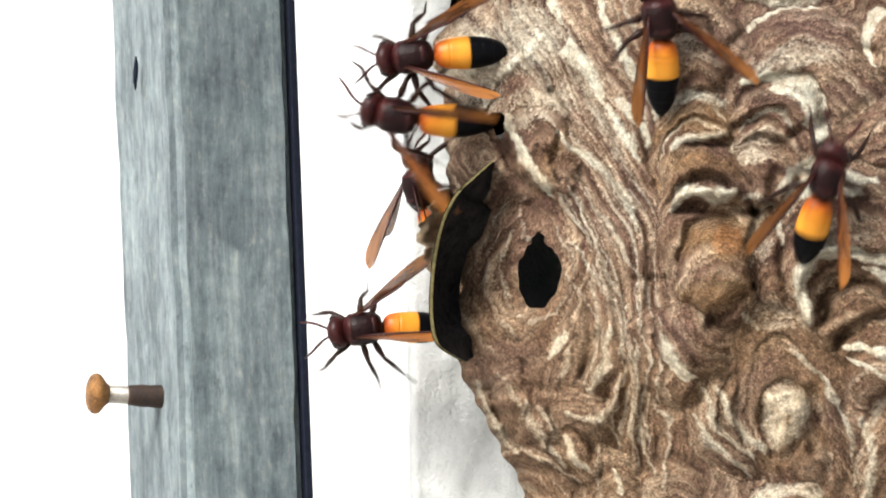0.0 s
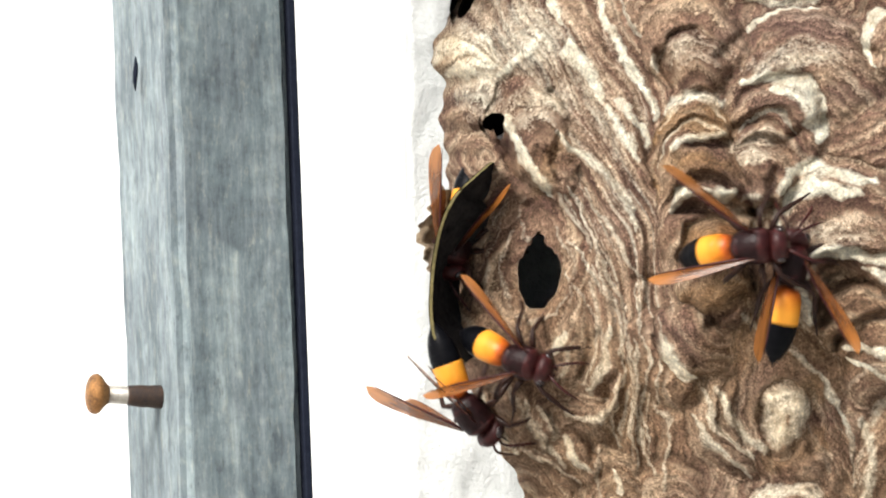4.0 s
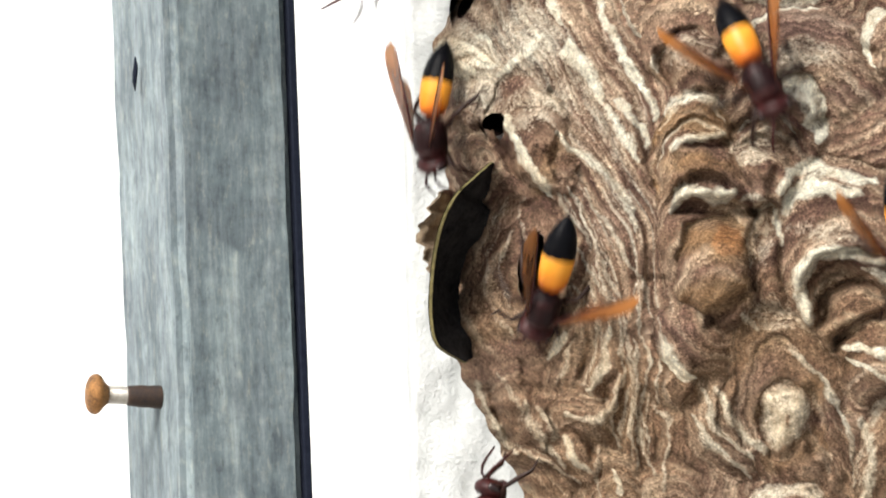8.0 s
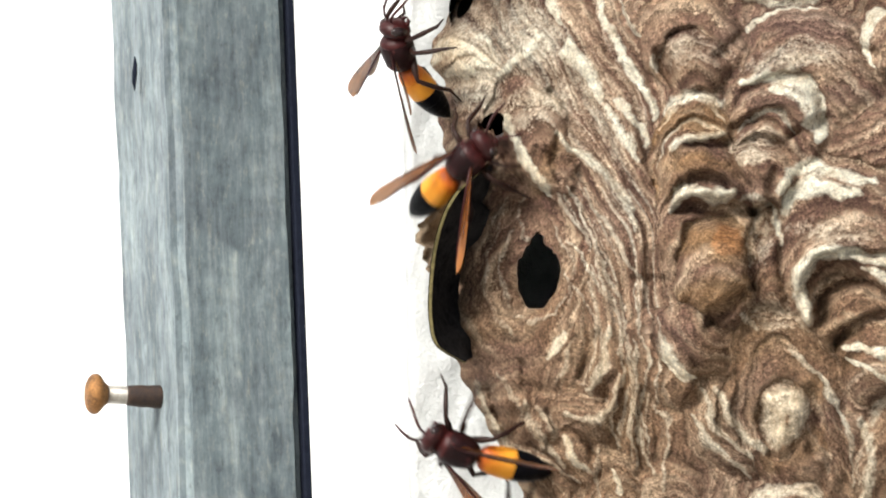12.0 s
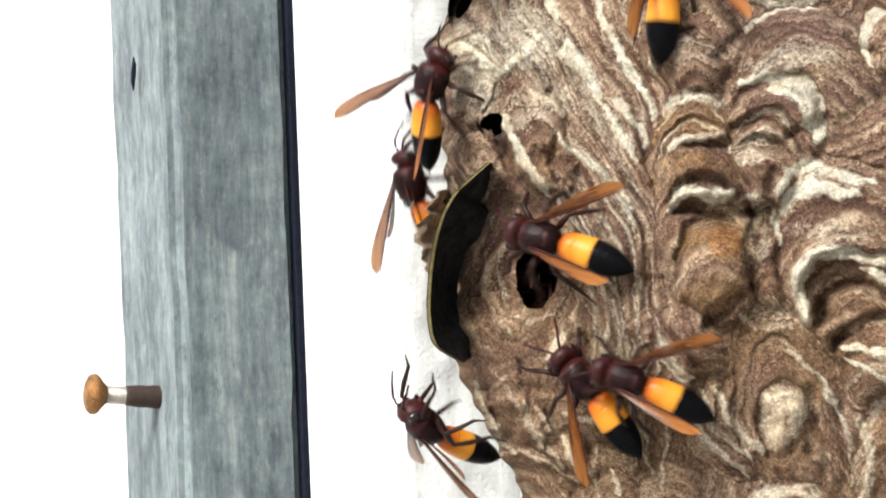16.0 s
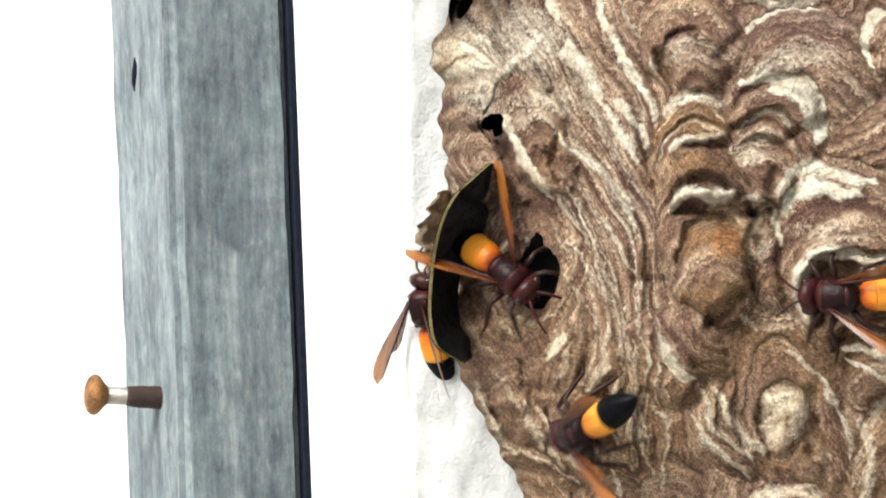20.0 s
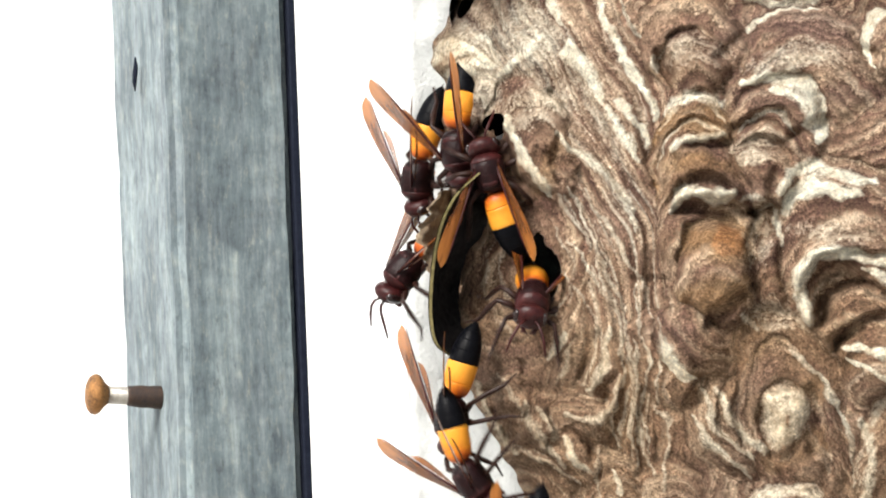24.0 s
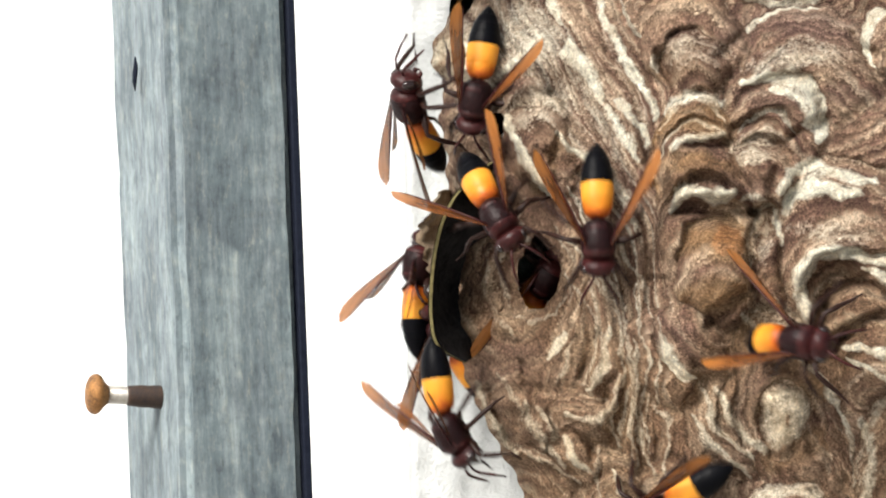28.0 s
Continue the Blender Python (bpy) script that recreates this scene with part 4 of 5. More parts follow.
def hornet(label, droop=5, bend=0, spread=30, size=1.06):
    """One hornet with all its parts."""
    h = new("hornet")
    tagged(h, label, "hornet", "hornets on the nest")
    h.scale = (size, size, size)

    def piece(key, name, parent, m=None):
        ob = new(name, BODY[key])
        ob.parent = parent
        if m is not None:
            ob.matrix_basis = m
        return ob

    thorax = piece("thorax", "thorax", h)
    piece("scutellum", "scutellum", thorax)
    piece("pronotum", "pronotum", thorax)["label"] = "russet collar"
    piece("waist", "waist", h)
    head = piece("head", "head", h, pose(4.05 * MM, 0, -0.5 * MM, 0, 26, 0))
    for s in (1, -1):
        piece(("eye", s), "eye", head)["label"] = "dark oval eye"
        piece(("antenna", s), "antenna", head)
        piece(("mandible", s), "mandible", head)
        piece(("tegula", s), "wing_root", thorax)
    tail = pose(-3.9 * MM, 0, -0.3 * MM, 0, droop, bend) @ pose(4.5 * MM, 0, 0)
    base = piece("abdomen_base", "abdomen_base", h, tail)
    base["label"] = "rusty red base of the abdomen"
    piece("abdomen_band", "abdomen_band", h, tail)["label"] = "bright orange band of the abdomen"
    for i in range(4):
        piece(("abdomen_ring", i), "abdomen_ring", h, tail)["label"] = "glossy black ring of the abdomen"
    piece("sting", "sting", h, tail)
    limbs = {}
    for s in (1, -1):
        limbs["wing", s] = w = piece(("wing", s), "wing", h, wing_pose(s, max(7, spread + s * 2.2 * bend), -6 - 6 * (s > 0)))
        w["label"] = "amber brown folded wing"
        piece(("vein", s), "vein", w)
        piece(("hind_wing", s), "hind_wing", w)
        for i in range(3):
            x, y, z = HIPS[i]
            limbs[i, s] = piece(("leg", i, s), "leg", h, pose(x * MM, s * y * MM, z * MM))
    return h, limbs


# ---- how the hornets move
def sit(u, w, heading, deep=0.0, pitch=0.0):
    """A hornet's pose over (u, w), its head turned to heading (degrees, 0 to the right, 90 up), deep mm behind the paper,
    its head pitched away from the viewer by so many degrees."""
    edge = float(rim_u(w))
    over = float(face_y(max(u, edge + 30), w)[0])
    aside = radians(62 * min(max((edge + 95 - u) / 150, 0), 1))
    f = Vector((math.cos(radians(heading)), 0, math.sin(radians(heading))))
    steps = np.array([50.0, 0.0, -40.0, -80.0, -120.0, -160.0])
    under = face_y(np.maximum(u + steps * f.x, edge + 20), w - steps * f.z)
    ahead, behind = float(under[0]), float(under[4])
    f.y = max(-0.65, min(0.5, 1.1 * (ahead - behind) / 0.017)) * (1 - 0.8 * aside / radians(62)) + math.tan(radians(pitch))
    over = min(over, (ahead * 12 + behind * 5) / 17 + 0.001)
    over = min(over, float(np.min(under[1:] - steps[1:] * UNIT * f.y / math.hypot(1, f.y))) + 0.0012)
    shelter = min(max((edge + 30 - u) / 60, 0), 1) * min(max((w - 270) / 40, 0), 1) * min(max((680 - w) / 40, 0), 1)
    y = over - 0.0064 + deep * MM + 0.018 * shelter
    f.normalize()
    back = Vector((-math.sin(aside), -math.cos(aside), 0))
    up = (back - f * f.dot(back)).normalized()
    side = up.cross(f)
    m = Matrix((f, side, up)).transposed().to_4x4()
    m.translation = spot(u, w, y)
    return m


def hover(u, w, heading, y=-0.004):
    """A flying hornet's pose, seen from the side, head up."""
    f = Vector((math.cos(radians(heading)), -0.1, math.sin(radians(heading)))).normalized()
    back = Vector((-math.sin(radians(heading)) * 0.75, -0.66, math.cos(radians(heading)) * 0.75 if math.cos(radians(heading)) > 0 else 0.75))
    up = (back - f * f.dot(back)).normalized()
    m = Matrix((f, up.cross(f), up)).transposed().to_4x4()
    m.translation = spot(u, w, y)
    return m


def gentle(rows):
    """Rows (t, u, w, heading, deep, pitch) with extra ones where a turn is too sharp."""
    rows = [(*r, 0.0, 0.0)[:6] for r in rows]
    out = [rows[0]]
    for a, b in zip(rows, rows[1:]):
        turn = (b[3] - a[3] + 180) % 360 - 180
        n = int(abs(turn) // 60) + 1
        for i in range(1, n + 1):
            k = i / n
            out.append((a[0] + (b[0] - a[0]) * k, a[1] + (b[1] - a[1]) * k, a[2] + (b[2] - a[2]) * k, a[3] + turn * k, a[4] + (b[4] - a[4]) * k, a[5] + (b[5] - a[5]) * k))
    clean = [out[0]]
    for r in out[1:]:
        if frame(r[0]) > frame(clean[-1][0]):
            clean.append(r)
    return clean


def crawl(thing, rows, flights=()):
    """Key a hornet's way, its legs as it walks, and its wings where it flies."""
    h, limbs = thing
    t, u, w, a, *d = rows[-1]
    # a hornet that leaves goes on until its tail is gone
    if w > 950 and math.sin(radians(a)) < 0.2:
        rows = rows[:-1] + [(t, u, max(w, 1170), a, *d)]
    elif w < -90 and math.sin(radians(a)) > -0.2:
        rows = rows[:-1] + [(t, u, min(w, -250), a, *d)]
    rows = gentle(rows)
    flying = lambda t: any(a <= t <= b for a, b in flights)
    keys = [(t, hover(u, w, a) if flying(t) else sit(u, w, a, d, p)) for t, u, w, a, d, p in rows]
    first, last = keys[0], keys[-1]
    if first[0] > 0:
        keys.insert(0, (0, first[1]))
    if last[0] < 28:
        keys.append((28, last[1]))
    walk(h, keys)
    t0, t1 = rows[0][0], rows[-1][0]
    n = max(2, int((t1 - t0) / 0.13))
    beat = [t0 + (t1 - t0) * i / n for i in range(n + 1)]
    for i in range(3):
        for s in (1, -1):
            x, y, z = HIPS[i]
            phase = 1 if (i + (s > 0)) % 2 else -1
            rest = pose(x * MM, s * y * MM, z * MM)
            swing = [(t, rest @ pose(0, 0, 0, s * 5 * (j % 3 - 1), 0, phase * (13 if j % 2 else -13))) for j, t in enumerate(beat)]
            if t0 > 0:
                swing.insert(0, (0, rest))
            if t1 < 28:
                swing.append((28, rest))
            walk(limbs[i, s], swing)
    for a, b in flights:
        for s in (1, -1):
            n = max(2, int((b - a) * 30))
            beats = [(a + (b - a) * i / n, wing_pose(s, 74, 28 if i % 2 else -30)) for i in range(n + 1)]
            ends = [(0, wing_pose(s, 29, -6)), (max(a - 0.1, 0.04), wing_pose(s, 29, -6))] if a > 0.2 else []
            walk(limbs["wing", s], ends + beats + ([(b + 0.1, wing_pose(s, 29, -6)), (28, wing_pose(s, 29, -6))] if b < 27.8 else []))


def watch(thing, rows):
    """Key the guard, who looks out of the entrance."""
    keys = []
    for t, u, w, lean, deep in rows:
        f = Vector((-0.25, -0.9, 0.30)).normalized()
        up = Vector((math.sin(radians(lean)), 0.2, math.cos(radians(lean))))
        up = (up - f * f.dot(up)).normalized()
        m = Matrix((f, up.cross(f), up)).transposed().to_4x4()
        m.translation = spot(u, w, HOLE_Y + 0.006 + deep * MM)
        keys.append((t, m))
    walk(thing[0], keys)


WORKER = "dark red worker hornet with orange-banded black abdomen on the nest"
FLIER = "dark red hornet with orange-banded black abdomen flying at the nest"
GUARD = "dark red hornet keeping watch inside the nest's entrance hole"
swarm = [hornet(FLIER if i in (6, 9, 14, 15, 23, 30, 43, 54, 62) else GUARD if i == 41 else WORKER, -9 + 6 * math.sin(i * 2.1), 8 * math.sin(i * 1.3), 22 + 6 * math.sin(i * 3.7), 1.03 + 0.03 * math.sin(i * 1.9)) for i in range(64)]


def motions():
    crawl(swarm[0], [(0, 728, 100, 185), (0.3, 790, 40, 150), (0.5, 832, -20, 120), (0.75, 850, -90, 180), (1, 862, -18, 262), (1.2, 880, -60, 200), (1.6, 900, -220, 120)])
    crawl(swarm[1], [(0, 700, 205, 168), (0.15, 760, 220, 200), (0.3, 805, 290, 280), (0.5, 800, 435, 280), (0.8, 757, 690, 262), (1, 805, 785, 266), (1.3, 875, 930, 280), (1.7, 900, 1090, 280)])
    crawl(swarm[2], [(0, 742, 330, 100), (0.5, 735, 270, 120), (0.8, 760, 275, 110, 8), (1, 792, 240, 100, 16), (1.3, 790, 300, 150, 12), (1.8, 1180, 220, 120, 32)])
    crawl(swarm[3], [(0, 640, 582, 187), (0.5, 638, 575, 187), (0.8, 635, 640, 210), (1, 668, 655, 228), (1.3, 700, 682, 258), (1.5, 713, 655, 265), (1.8, 695, 655, 260),
                     (2, 660, 645, 262), (2.3, 743, 770, 275), (2.5, 783, 855, 280), (2.8, 850, 980, 285), (3.2, 900, 1150, 280)])
    crawl(swarm[4], [(0, 1168, 30, 97, 0, -22), (0.3, 1230, -60, 95), (0.6, 1284, -120, 94), (1, 1292, -172, 92), (1.5, 1300, -360, 90)])
    crawl(swarm[5], [(0, 1464, 314, 74, 0, -15), (0.3, 1546, 110, 80), (0.6, 1660, -20, 70), (1, 1960, -100, 60)])
    crawl(swarm[6], [(1.4, -350, 760, 10), (1.6, 200, 640, 10), (1.8, 590, 575, 10), (2, 757, 515, 88, -14), (2.3, 870, 475, 20), (2.5, 889, 430, 45), (2.8, 822, 335, 75),
                     (3, 774, 250, 88, -9), (3.3, 707, 110, 105), (3.5, 716, 5, 100), (4, 745, -240, 90)], [(1.4, 1.9)])
    crawl(swarm[7], [(0.5, 880, -140, 320), (0.8, 965, 190, 330), (1, 1120, 345, 321), (1.3, 1413, 485, 325), (1.5, 1486, 600, 308), (1.65, 1450, 660, 260), (1.8, 1344, 695, 215), (2, 1130, 690, 181),
                     (2.3, 925, 607, 175), (2.5, 858, 728, 188), (2.8, 790, 770, 150), (3, 806, 750, 100, 0, 15), (3.3, 780, 800, 140), (3.6, 810, 960, 290), (4, 850, 1130, 290)])
    crawl(swarm[8], [(0.9, 930, -120, 275), (1.3, 928, 235, 272), (1.5, 955, 455, 275), (1.65, 935, 465, 230), (1.8, 880, 435, 195), (2, 728, 512, 262), (2.3, 655, 560, 205), (2.5, 676, 560, 238),
                     (2.8, 662, 600, 245), (3, 672, 655, 268), (3.3, 767, 690, 300), (3.5, 785, 690, 318), (4.4, 900, 860, 300), (5.2, 960, 1080, 290)])
    crawl(swarm[9], [(1.4, 720, -160, 270), (1.8, 722, 20, 268), (2, 725, 130, 270), (2.3, 728, 260, 264), (2.5, 722, 394, 262), (2.8, 742, 500, 265), (3, 722, 595, 280), (3.15, 760, 570, 330), (3.3, 775, 562, 10),
                     (3.5, 810, 576, 0), (4.3, 1000, 690, 340), (5.1, 1230, 800, 10), (5.5, 1319, 773, 25), (5.65, 780, 690, 20), (5.8, 345, 545, 20), (6, 547, 590, 40),
                     (6.15, 520, 450, 32), (6.3, 405, 325, 28), (6.5, 60, 382, 12), (6.7, -60, 300, 15), (6.85, 200, 180, 25), (7, 525, 108, 30), (7.15, 740, 20, 60), (7.4, 790, -180, 90)], [(5.55, 7.1)])
    crawl(swarm[10], [(0.8, 730, -200, 270), (1.2, 722, 30, 268), (1.5, 719, 190, 268), (1.8, 722, 320, 262), (2, 725, 322, 256), (2.3, 726, 400, 252), (2.5, 722, 520, 258), (2.8, 775, 620, 285), (3, 818, 715, 292),
                      (3.3, 828, 804, 290), (3.5, 852, 880, 282), (4, 880, 1060, 280)])
    crawl(swarm[11], [(2.3, 880, -160, 280), (2.8, 928, 167, 284, 0, -20), (3, 1008, 330, 306, 0, -30), (3.3, 1177, 455, 332, 0, -20), (3.5, 1216, 452, 4), (4.3, 1490, 430, 0), (5.1, 1940, 450, 0)])
    crawl(swarm[12], [(2.3, 1030, -170, 285), (2.8, 1110, 70, 292), (3, 1155, 88, 302), (3.3, 1313, 15, 10), (3.5, 1330, -70, 70), (4, 1340, -250, 80)])
    crawl(swarm[13], [(2.8, 1500, 1050, 110), (3.3, 1419, 743, 112), (3.5, 1368, 652, 105), (4.3, 1430, 300, 80), (5.2, 1460, -210, 90)])
    crawl(swarm[14], [(7.6, 500, -420, 250), (8, 655, -75, 250), (8.25, 720, -400, 250)], [(7.6, 8.3)])
    crawl(swarm[15], [(9.6, -320, 120, 20), (9.85, 350, 240, 20), (10, 690, 268, 20), (10.15, 640, 400, 22), (10.3, 520, 540, 28), (10.5, 375, 695, 35), (10.7, 80, 780, 35), (10.9, -320, 860, 35)], [(9.6, 10.9)])
    crawl(swarm[16], [(2.7, 850, -180, 278), (3.3, 858, 95, 275), (3.5, 850, 280, 285), (4.3, 780, 450, 250), (5, 732, 510, 320), (5.5, 728, 487, 20, 0, -38), (5.8, 768, 315, 60), (6, 768, 222, 68), (6.3, 795, 90, 78),
                      (6.5, 855, 45, 62), (6.8, 950, -40, 70), (7.2, 980, -230, 80)])
    crawl(swarm[17], [(4.7, 770, -160, 270), (5.5, 745, 255, 268), (5.8, 747, 292, 266), (6, 742, 400, 265), (6.25, 735, 470, 255), (6.4, 728, 450, 180), (6.5, 725, 420, 110), (6.8, 748, 280, 80), (7, 768, 140, 75),
                      (7.3, 770, 0, 85), (7.7, 790, -200, 85)])
    crawl(swarm[18], [(4.8, 930, 1040, 95), (5.5, 866, 685, 80), (5.8, 843, 637, 72), (6, 882, 712, 14), (6.3, 970, 758, 345), (6.5, 980, 789, 330), (6.8, 985, 804, 325), (7, 960, 858, 308), (7.3, 935, 900, 265),
                      (7.5, 890, 960, 230), (7.75, 868, 950, 120), (8, 868, 908, 95), (8.3, 840, 820, 92), (8.5, 880, 835, 30), (8.8, 850, 800, 310), (9, 858, 842, 292), (9.3, 890, 930, 285), (9.8, 900, 1120, 280)])
    crawl(swarm[19], [(5.5, 1180, 720, 170, 32), (5.8, 800, 640, 140, 9), (6, 747, 622, 115), (6.3, 752, 590, 200), (6.5, 775, 640, 275), (6.8, 800, 800, 285), (7, 845, 890, 287), (7.5, 880, 1060, 285)])
    crawl(swarm[20], [(6.3, 1250, 1050, 120), (6.8, 1150, 850, 118), (7, 1072, 655, 104), (7.3, 934, 325, 110), (7.5, 818, 125, 110), (7.6, 790, 70, 170), (7.8, 750, 100, 240), (8, 763, 246, 272), (8.3, 757, 455, 264),
                      (8.5, 750, 600, 270), (8.7, 800, 640, 320, 6), (9, 1180, 720, 20, 32)])
    crawl(swarm[21], [(6.6, 1010, -200, 280), (7, 1030, -42, 280), (7.3, 1050, 20, 278), (7.5, 1062, 112, 276), (7.8, 986, 394, 260), (8, 962, 548, 250, 0, 15), (8.3, 837, 728, 205), (8.5, 775, 728, 145), (8.8, 815, 650, 138),
                      (9, 757, 560, 112), (9.3, 698, 500, 107), (9.5, 715, 400, 92), (9.8, 731, 182, 86), (10, 722, 88, 76), (10.3, 695, 0, 100), (10.6, 745, -100, 95), (11, 760, -260, 90)])
    crawl(swarm[22], [(6.7, 1130, -180, 330), (7, 1190, -90, 350), (7.3, 1268, 30, 350), (7.5, 1428, 112, 326), (7.8, 1547, 355, 300), (8, 1610, 470, 280), (8.15, 1570, 680, 220), (8.3, 1450, 758, 172), (8.5, 1304, 758, 170),
                      (8.8, 1116, 713, 157), (9, 1050, 672, 138), (9.3, 975, 640, 168), (9.5, 860, 667, 172), (9.8, 731, 665, 142), (10, 755, 668, 142), (10.3, 780, 670, 130), (10.5, 782, 600, 110), (10.8, 785, 560, 100, 8), (11.4, 1180, 720, 100, 32)])
    crawl(swarm[24], [(7.5, 1290, -180, 285), (8, 1350, 148, 296), (8.3, 1410, 465, 270), (8.5, 1385, 600, 258), (8.8, 1190, 578, 190), (9, 1072, 452, 158), (9.3, 860, 190, 130), (9.5, 845, 50, 110), (9.8, 810, -60, 92), (10.2, 820, -260, 90)])
    crawl(swarm[25], [(8.2, 1180, 220, 170, 32), (8.6, 800, 420, 140, 10), (8.8, 730, 430, 100), (9, 735, 232, 108), (9.3, 742, -10, 100), (9.8, 760, -230, 90)])
    crawl(swarm[26], [(8.7, 1960, 690, 180), (9, 1620, 672, 178), (9.3, 1304, 667, 175), (9.5, 1086, 622, 172), (9.8, 822, 637, 175), (10, 768, 552, 150, 9), (10.3, 752, 520, 120, 6), (10.8, 760, 430, 85, 3), (11, 768, 352, 80),
                      (11.3, 746, 227, 82), (11.5, 722, 167, 103), (11.8, 718, 121, 102), (12, 706, 88, 106, 0, -32), (12.3, 710, 91, 104), (12.5, 708, 91, 100), (13.3, 700, 160, 180), (14, 698, 350, 250), (14.5, 700, 450, 262), (14.8, 705, 468, 258),
                      (15, 690, 448, 255), (15.15, 700, 435, 215), (15.3, 716, 420, 155), (15.5, 728, 368, 110), (15.8, 760, 230, 80), (16, 768, 140, 72), (16.3, 758, 60, 80), (16.5, 780, 76, 85), (16.8, 776, 60, 88), (17, 776, -28, 92), (17.4, 790, -220, 90)])
    crawl(swarm[27], [(9.1, 1150, -200, 270), (9.5, 1162, 30, 270), (9.8, 1142, 215, 264, 0, 20), (10, 1122, 333, 255, 0, 30), (10.3, 1101, 425, 264, 0, 20), (10.5, 1125, 500, 300), (10.8, 1183, 607, 320), (11, 1258, 644, 321), (11.3, 1413, 682, 340),
                      (11.5, 1500, 728, 340), (11.9, 1930, 780, 350)])
    crawl(swarm[28], [(9.1, 1230, 1060, 95), (9.5, 1192, 815, 92), (9.8, 1186, 728, 96), (10, 1141, 584, 115), (10.3, 1268, 455, 86), (10.5, 1292, 305, 84), (10.8, 1335, 80, 86), (11, 1337, -30, 92), (11.5, 1320, -300, 90)])
    crawl(swarm[29], [(10.05, 1180, 180, 300, 32), (10.2, 905, 290, 350), (10.3, 932, 325, 15), (10.4, 960, 380, 330), (10.5, 958, 440, 300), (10.8, 1062, 576, 308), (11, 1129, 756, 277), (11.3, 1150, 935, 280), (11.8, 1170, 1120, 280)])
    crawl(swarm[32], [(10, 1050, 1080, 110), (10.4, 1000, 850, 110), (10.8, 955, 680, 100), (11, 944, 568, 110), (11.3, 962, 462, 108, 1), (11.5, 966, 455, 72, 2), (11.75, 965, 480, 60, 18), (11.95, 1040, 470, 60, 30), (12.2, 1230, 200, 60, 34)])
    crawl(swarm[33], [(10, 1010, 1060, 110), (10.5, 958, 830, 140), (10.8, 850, 830, 115, 0, -20), (11, 826, 787, 42, 5, -66), (11.3, 757, 640, 110), (11.5, 715, 530, 100), (11.8, 800, 392, 40), (12, 828, 283, 46, -8), (12.3, 905, 212, 20), (12.5, 1050, 227, 2),
                      (13.5, 1400, 200, 10), (14.3, 1930, 150, 10)])
    crawl(swarm[34], [(11.1, 880, 1010, 100), (11.5, 866, 850, 120), (12, 810, 795, 158), (12.3, 728, 585, 116), (12.5, 750, 430, 82), (13.4, 765, 150, 85), (14.2, 735, 30, 80), (14.5, 735, 22, 60), (14.8, 819, 106, 5), (15, 886, 98, 8, 0, -32),
                      (15.3, 930, 0, 40), (15.5, 945, -60, 80), (16, 960, -260, 90)])
    crawl(swarm[35], [(11.6, 980, 1080, 150), (12, 920, 960, 160), (12.3, 812, 802, 190), (12.5, 800, 815, 190), (13.4, 860, 1010, 280), (14, 880, 1180, 280)])
    crawl(swarm[36], [(13.6, 1180, 720, 190, 32), (14.1, 790, 620, 270, 6), (14.5, 835, 713, 320), (14.8, 849, 773, 302), (15, 858, 835, 292), (15.3, 815, 840, 200), (15.5, 792, 790, 150), (15.8, 785, 725, 128), (16, 756, 752, 140, 0, -30), (16.5, 778, 820, 110), (16.8, 800, 720, 112),
                      (17, 775, 580, 116, 8), (17.5, 790, 420, 110, 14), (17.8, 1180, 220, 100, 32)])
    crawl(swarm[37], [(13.8, 1120, -200, 275), (14.5, 1140, 91, 276), (14.8, 1146, 334, 276), (15, 1163, 440, 286), (15.3, 1158, 531, 268), (15.5, 1122, 516, 260), (15.8, 1040, 425, 195), (16, 958, 420, 166), (16.3, 880, 318, 145), (16.5, 843, 273, 132),
                      (16.8, 883, 243, 116), (17, 914, 152, 106), (17.3, 960, 60, 92), (17.5, 960, 40, 90), (17.8, 970, -60, 88), (18.2, 985, -240, 90)])
    crawl(swarm[38], [(14, 1180, 720, 100, 32), (14.5, 945, 510, 105, 8), (14.8, 885, 392, 108), (15, 876, 284, 102), (15.3, 942, 160, 80), (15.5, 1031, 152, 52), (15.8, 1177, 45, 52), (16, 1178, -62, 93), (16.4, 1190, -260, 90)])
    crawl(swarm[39], [(14.4, 1050, 1080, 100), (14.8, 1016, 815, 95), (15, 900, 650, 132), (15.3, 761, 595, 148), (15.5, 694, 582, 128), (15.8, 722, 440, 106), (16, 730, 322, 106), (16.3, 740, 100, 95), (16.5, 760, -60, 92), (16.9, 780, -240, 90)])
    crawl(swarm[42], [(14.4, 1980, 740, 183), (15, 1518, 722, 184), (15.3, 1428, 728, 182), (15.5, 1304, 773, 200), (15.8, 1177, 713, 168), (16, 1110, 670, 161), (16.3, 864, 652, 162), (16.5, 785, 661, 166), (16.8, 755, 675, 132), (17, 715, 602, 114),
                      (17.3, 722, 425, 96), (17.5, 729, 394, 88), (17.8, 720, 258, 88), (18, 710, 172, 94), (18.3, 725, 60, 95), (18.5, 735, 10, 98), (18.9, 760, -220, 90)])
    crawl(swarm[43], [(14.9, 1150, 1080, 90), (15.5, 1168, 804, 84), (15.8, 1055, 728, 120), (16, 1030, 668, 131), (16.3, 1062, 576, 130), (16.5, 1010, 485, 118), (16.8, 1078, 394, 84), (17, 1110, 350, 77), (17.3, 1131, 227, 80), (17.5, 1171, 334, 10),
                      (17.8, 1213, 455, 310), (18, 1186, 525, 272), (18.3, 1095, 531, 228), (18.5, 690, 573, 183), (18.7, 200, 590, 183), (18.85, -300, 600, 183)], [(18.45, 18.9)])
    more()


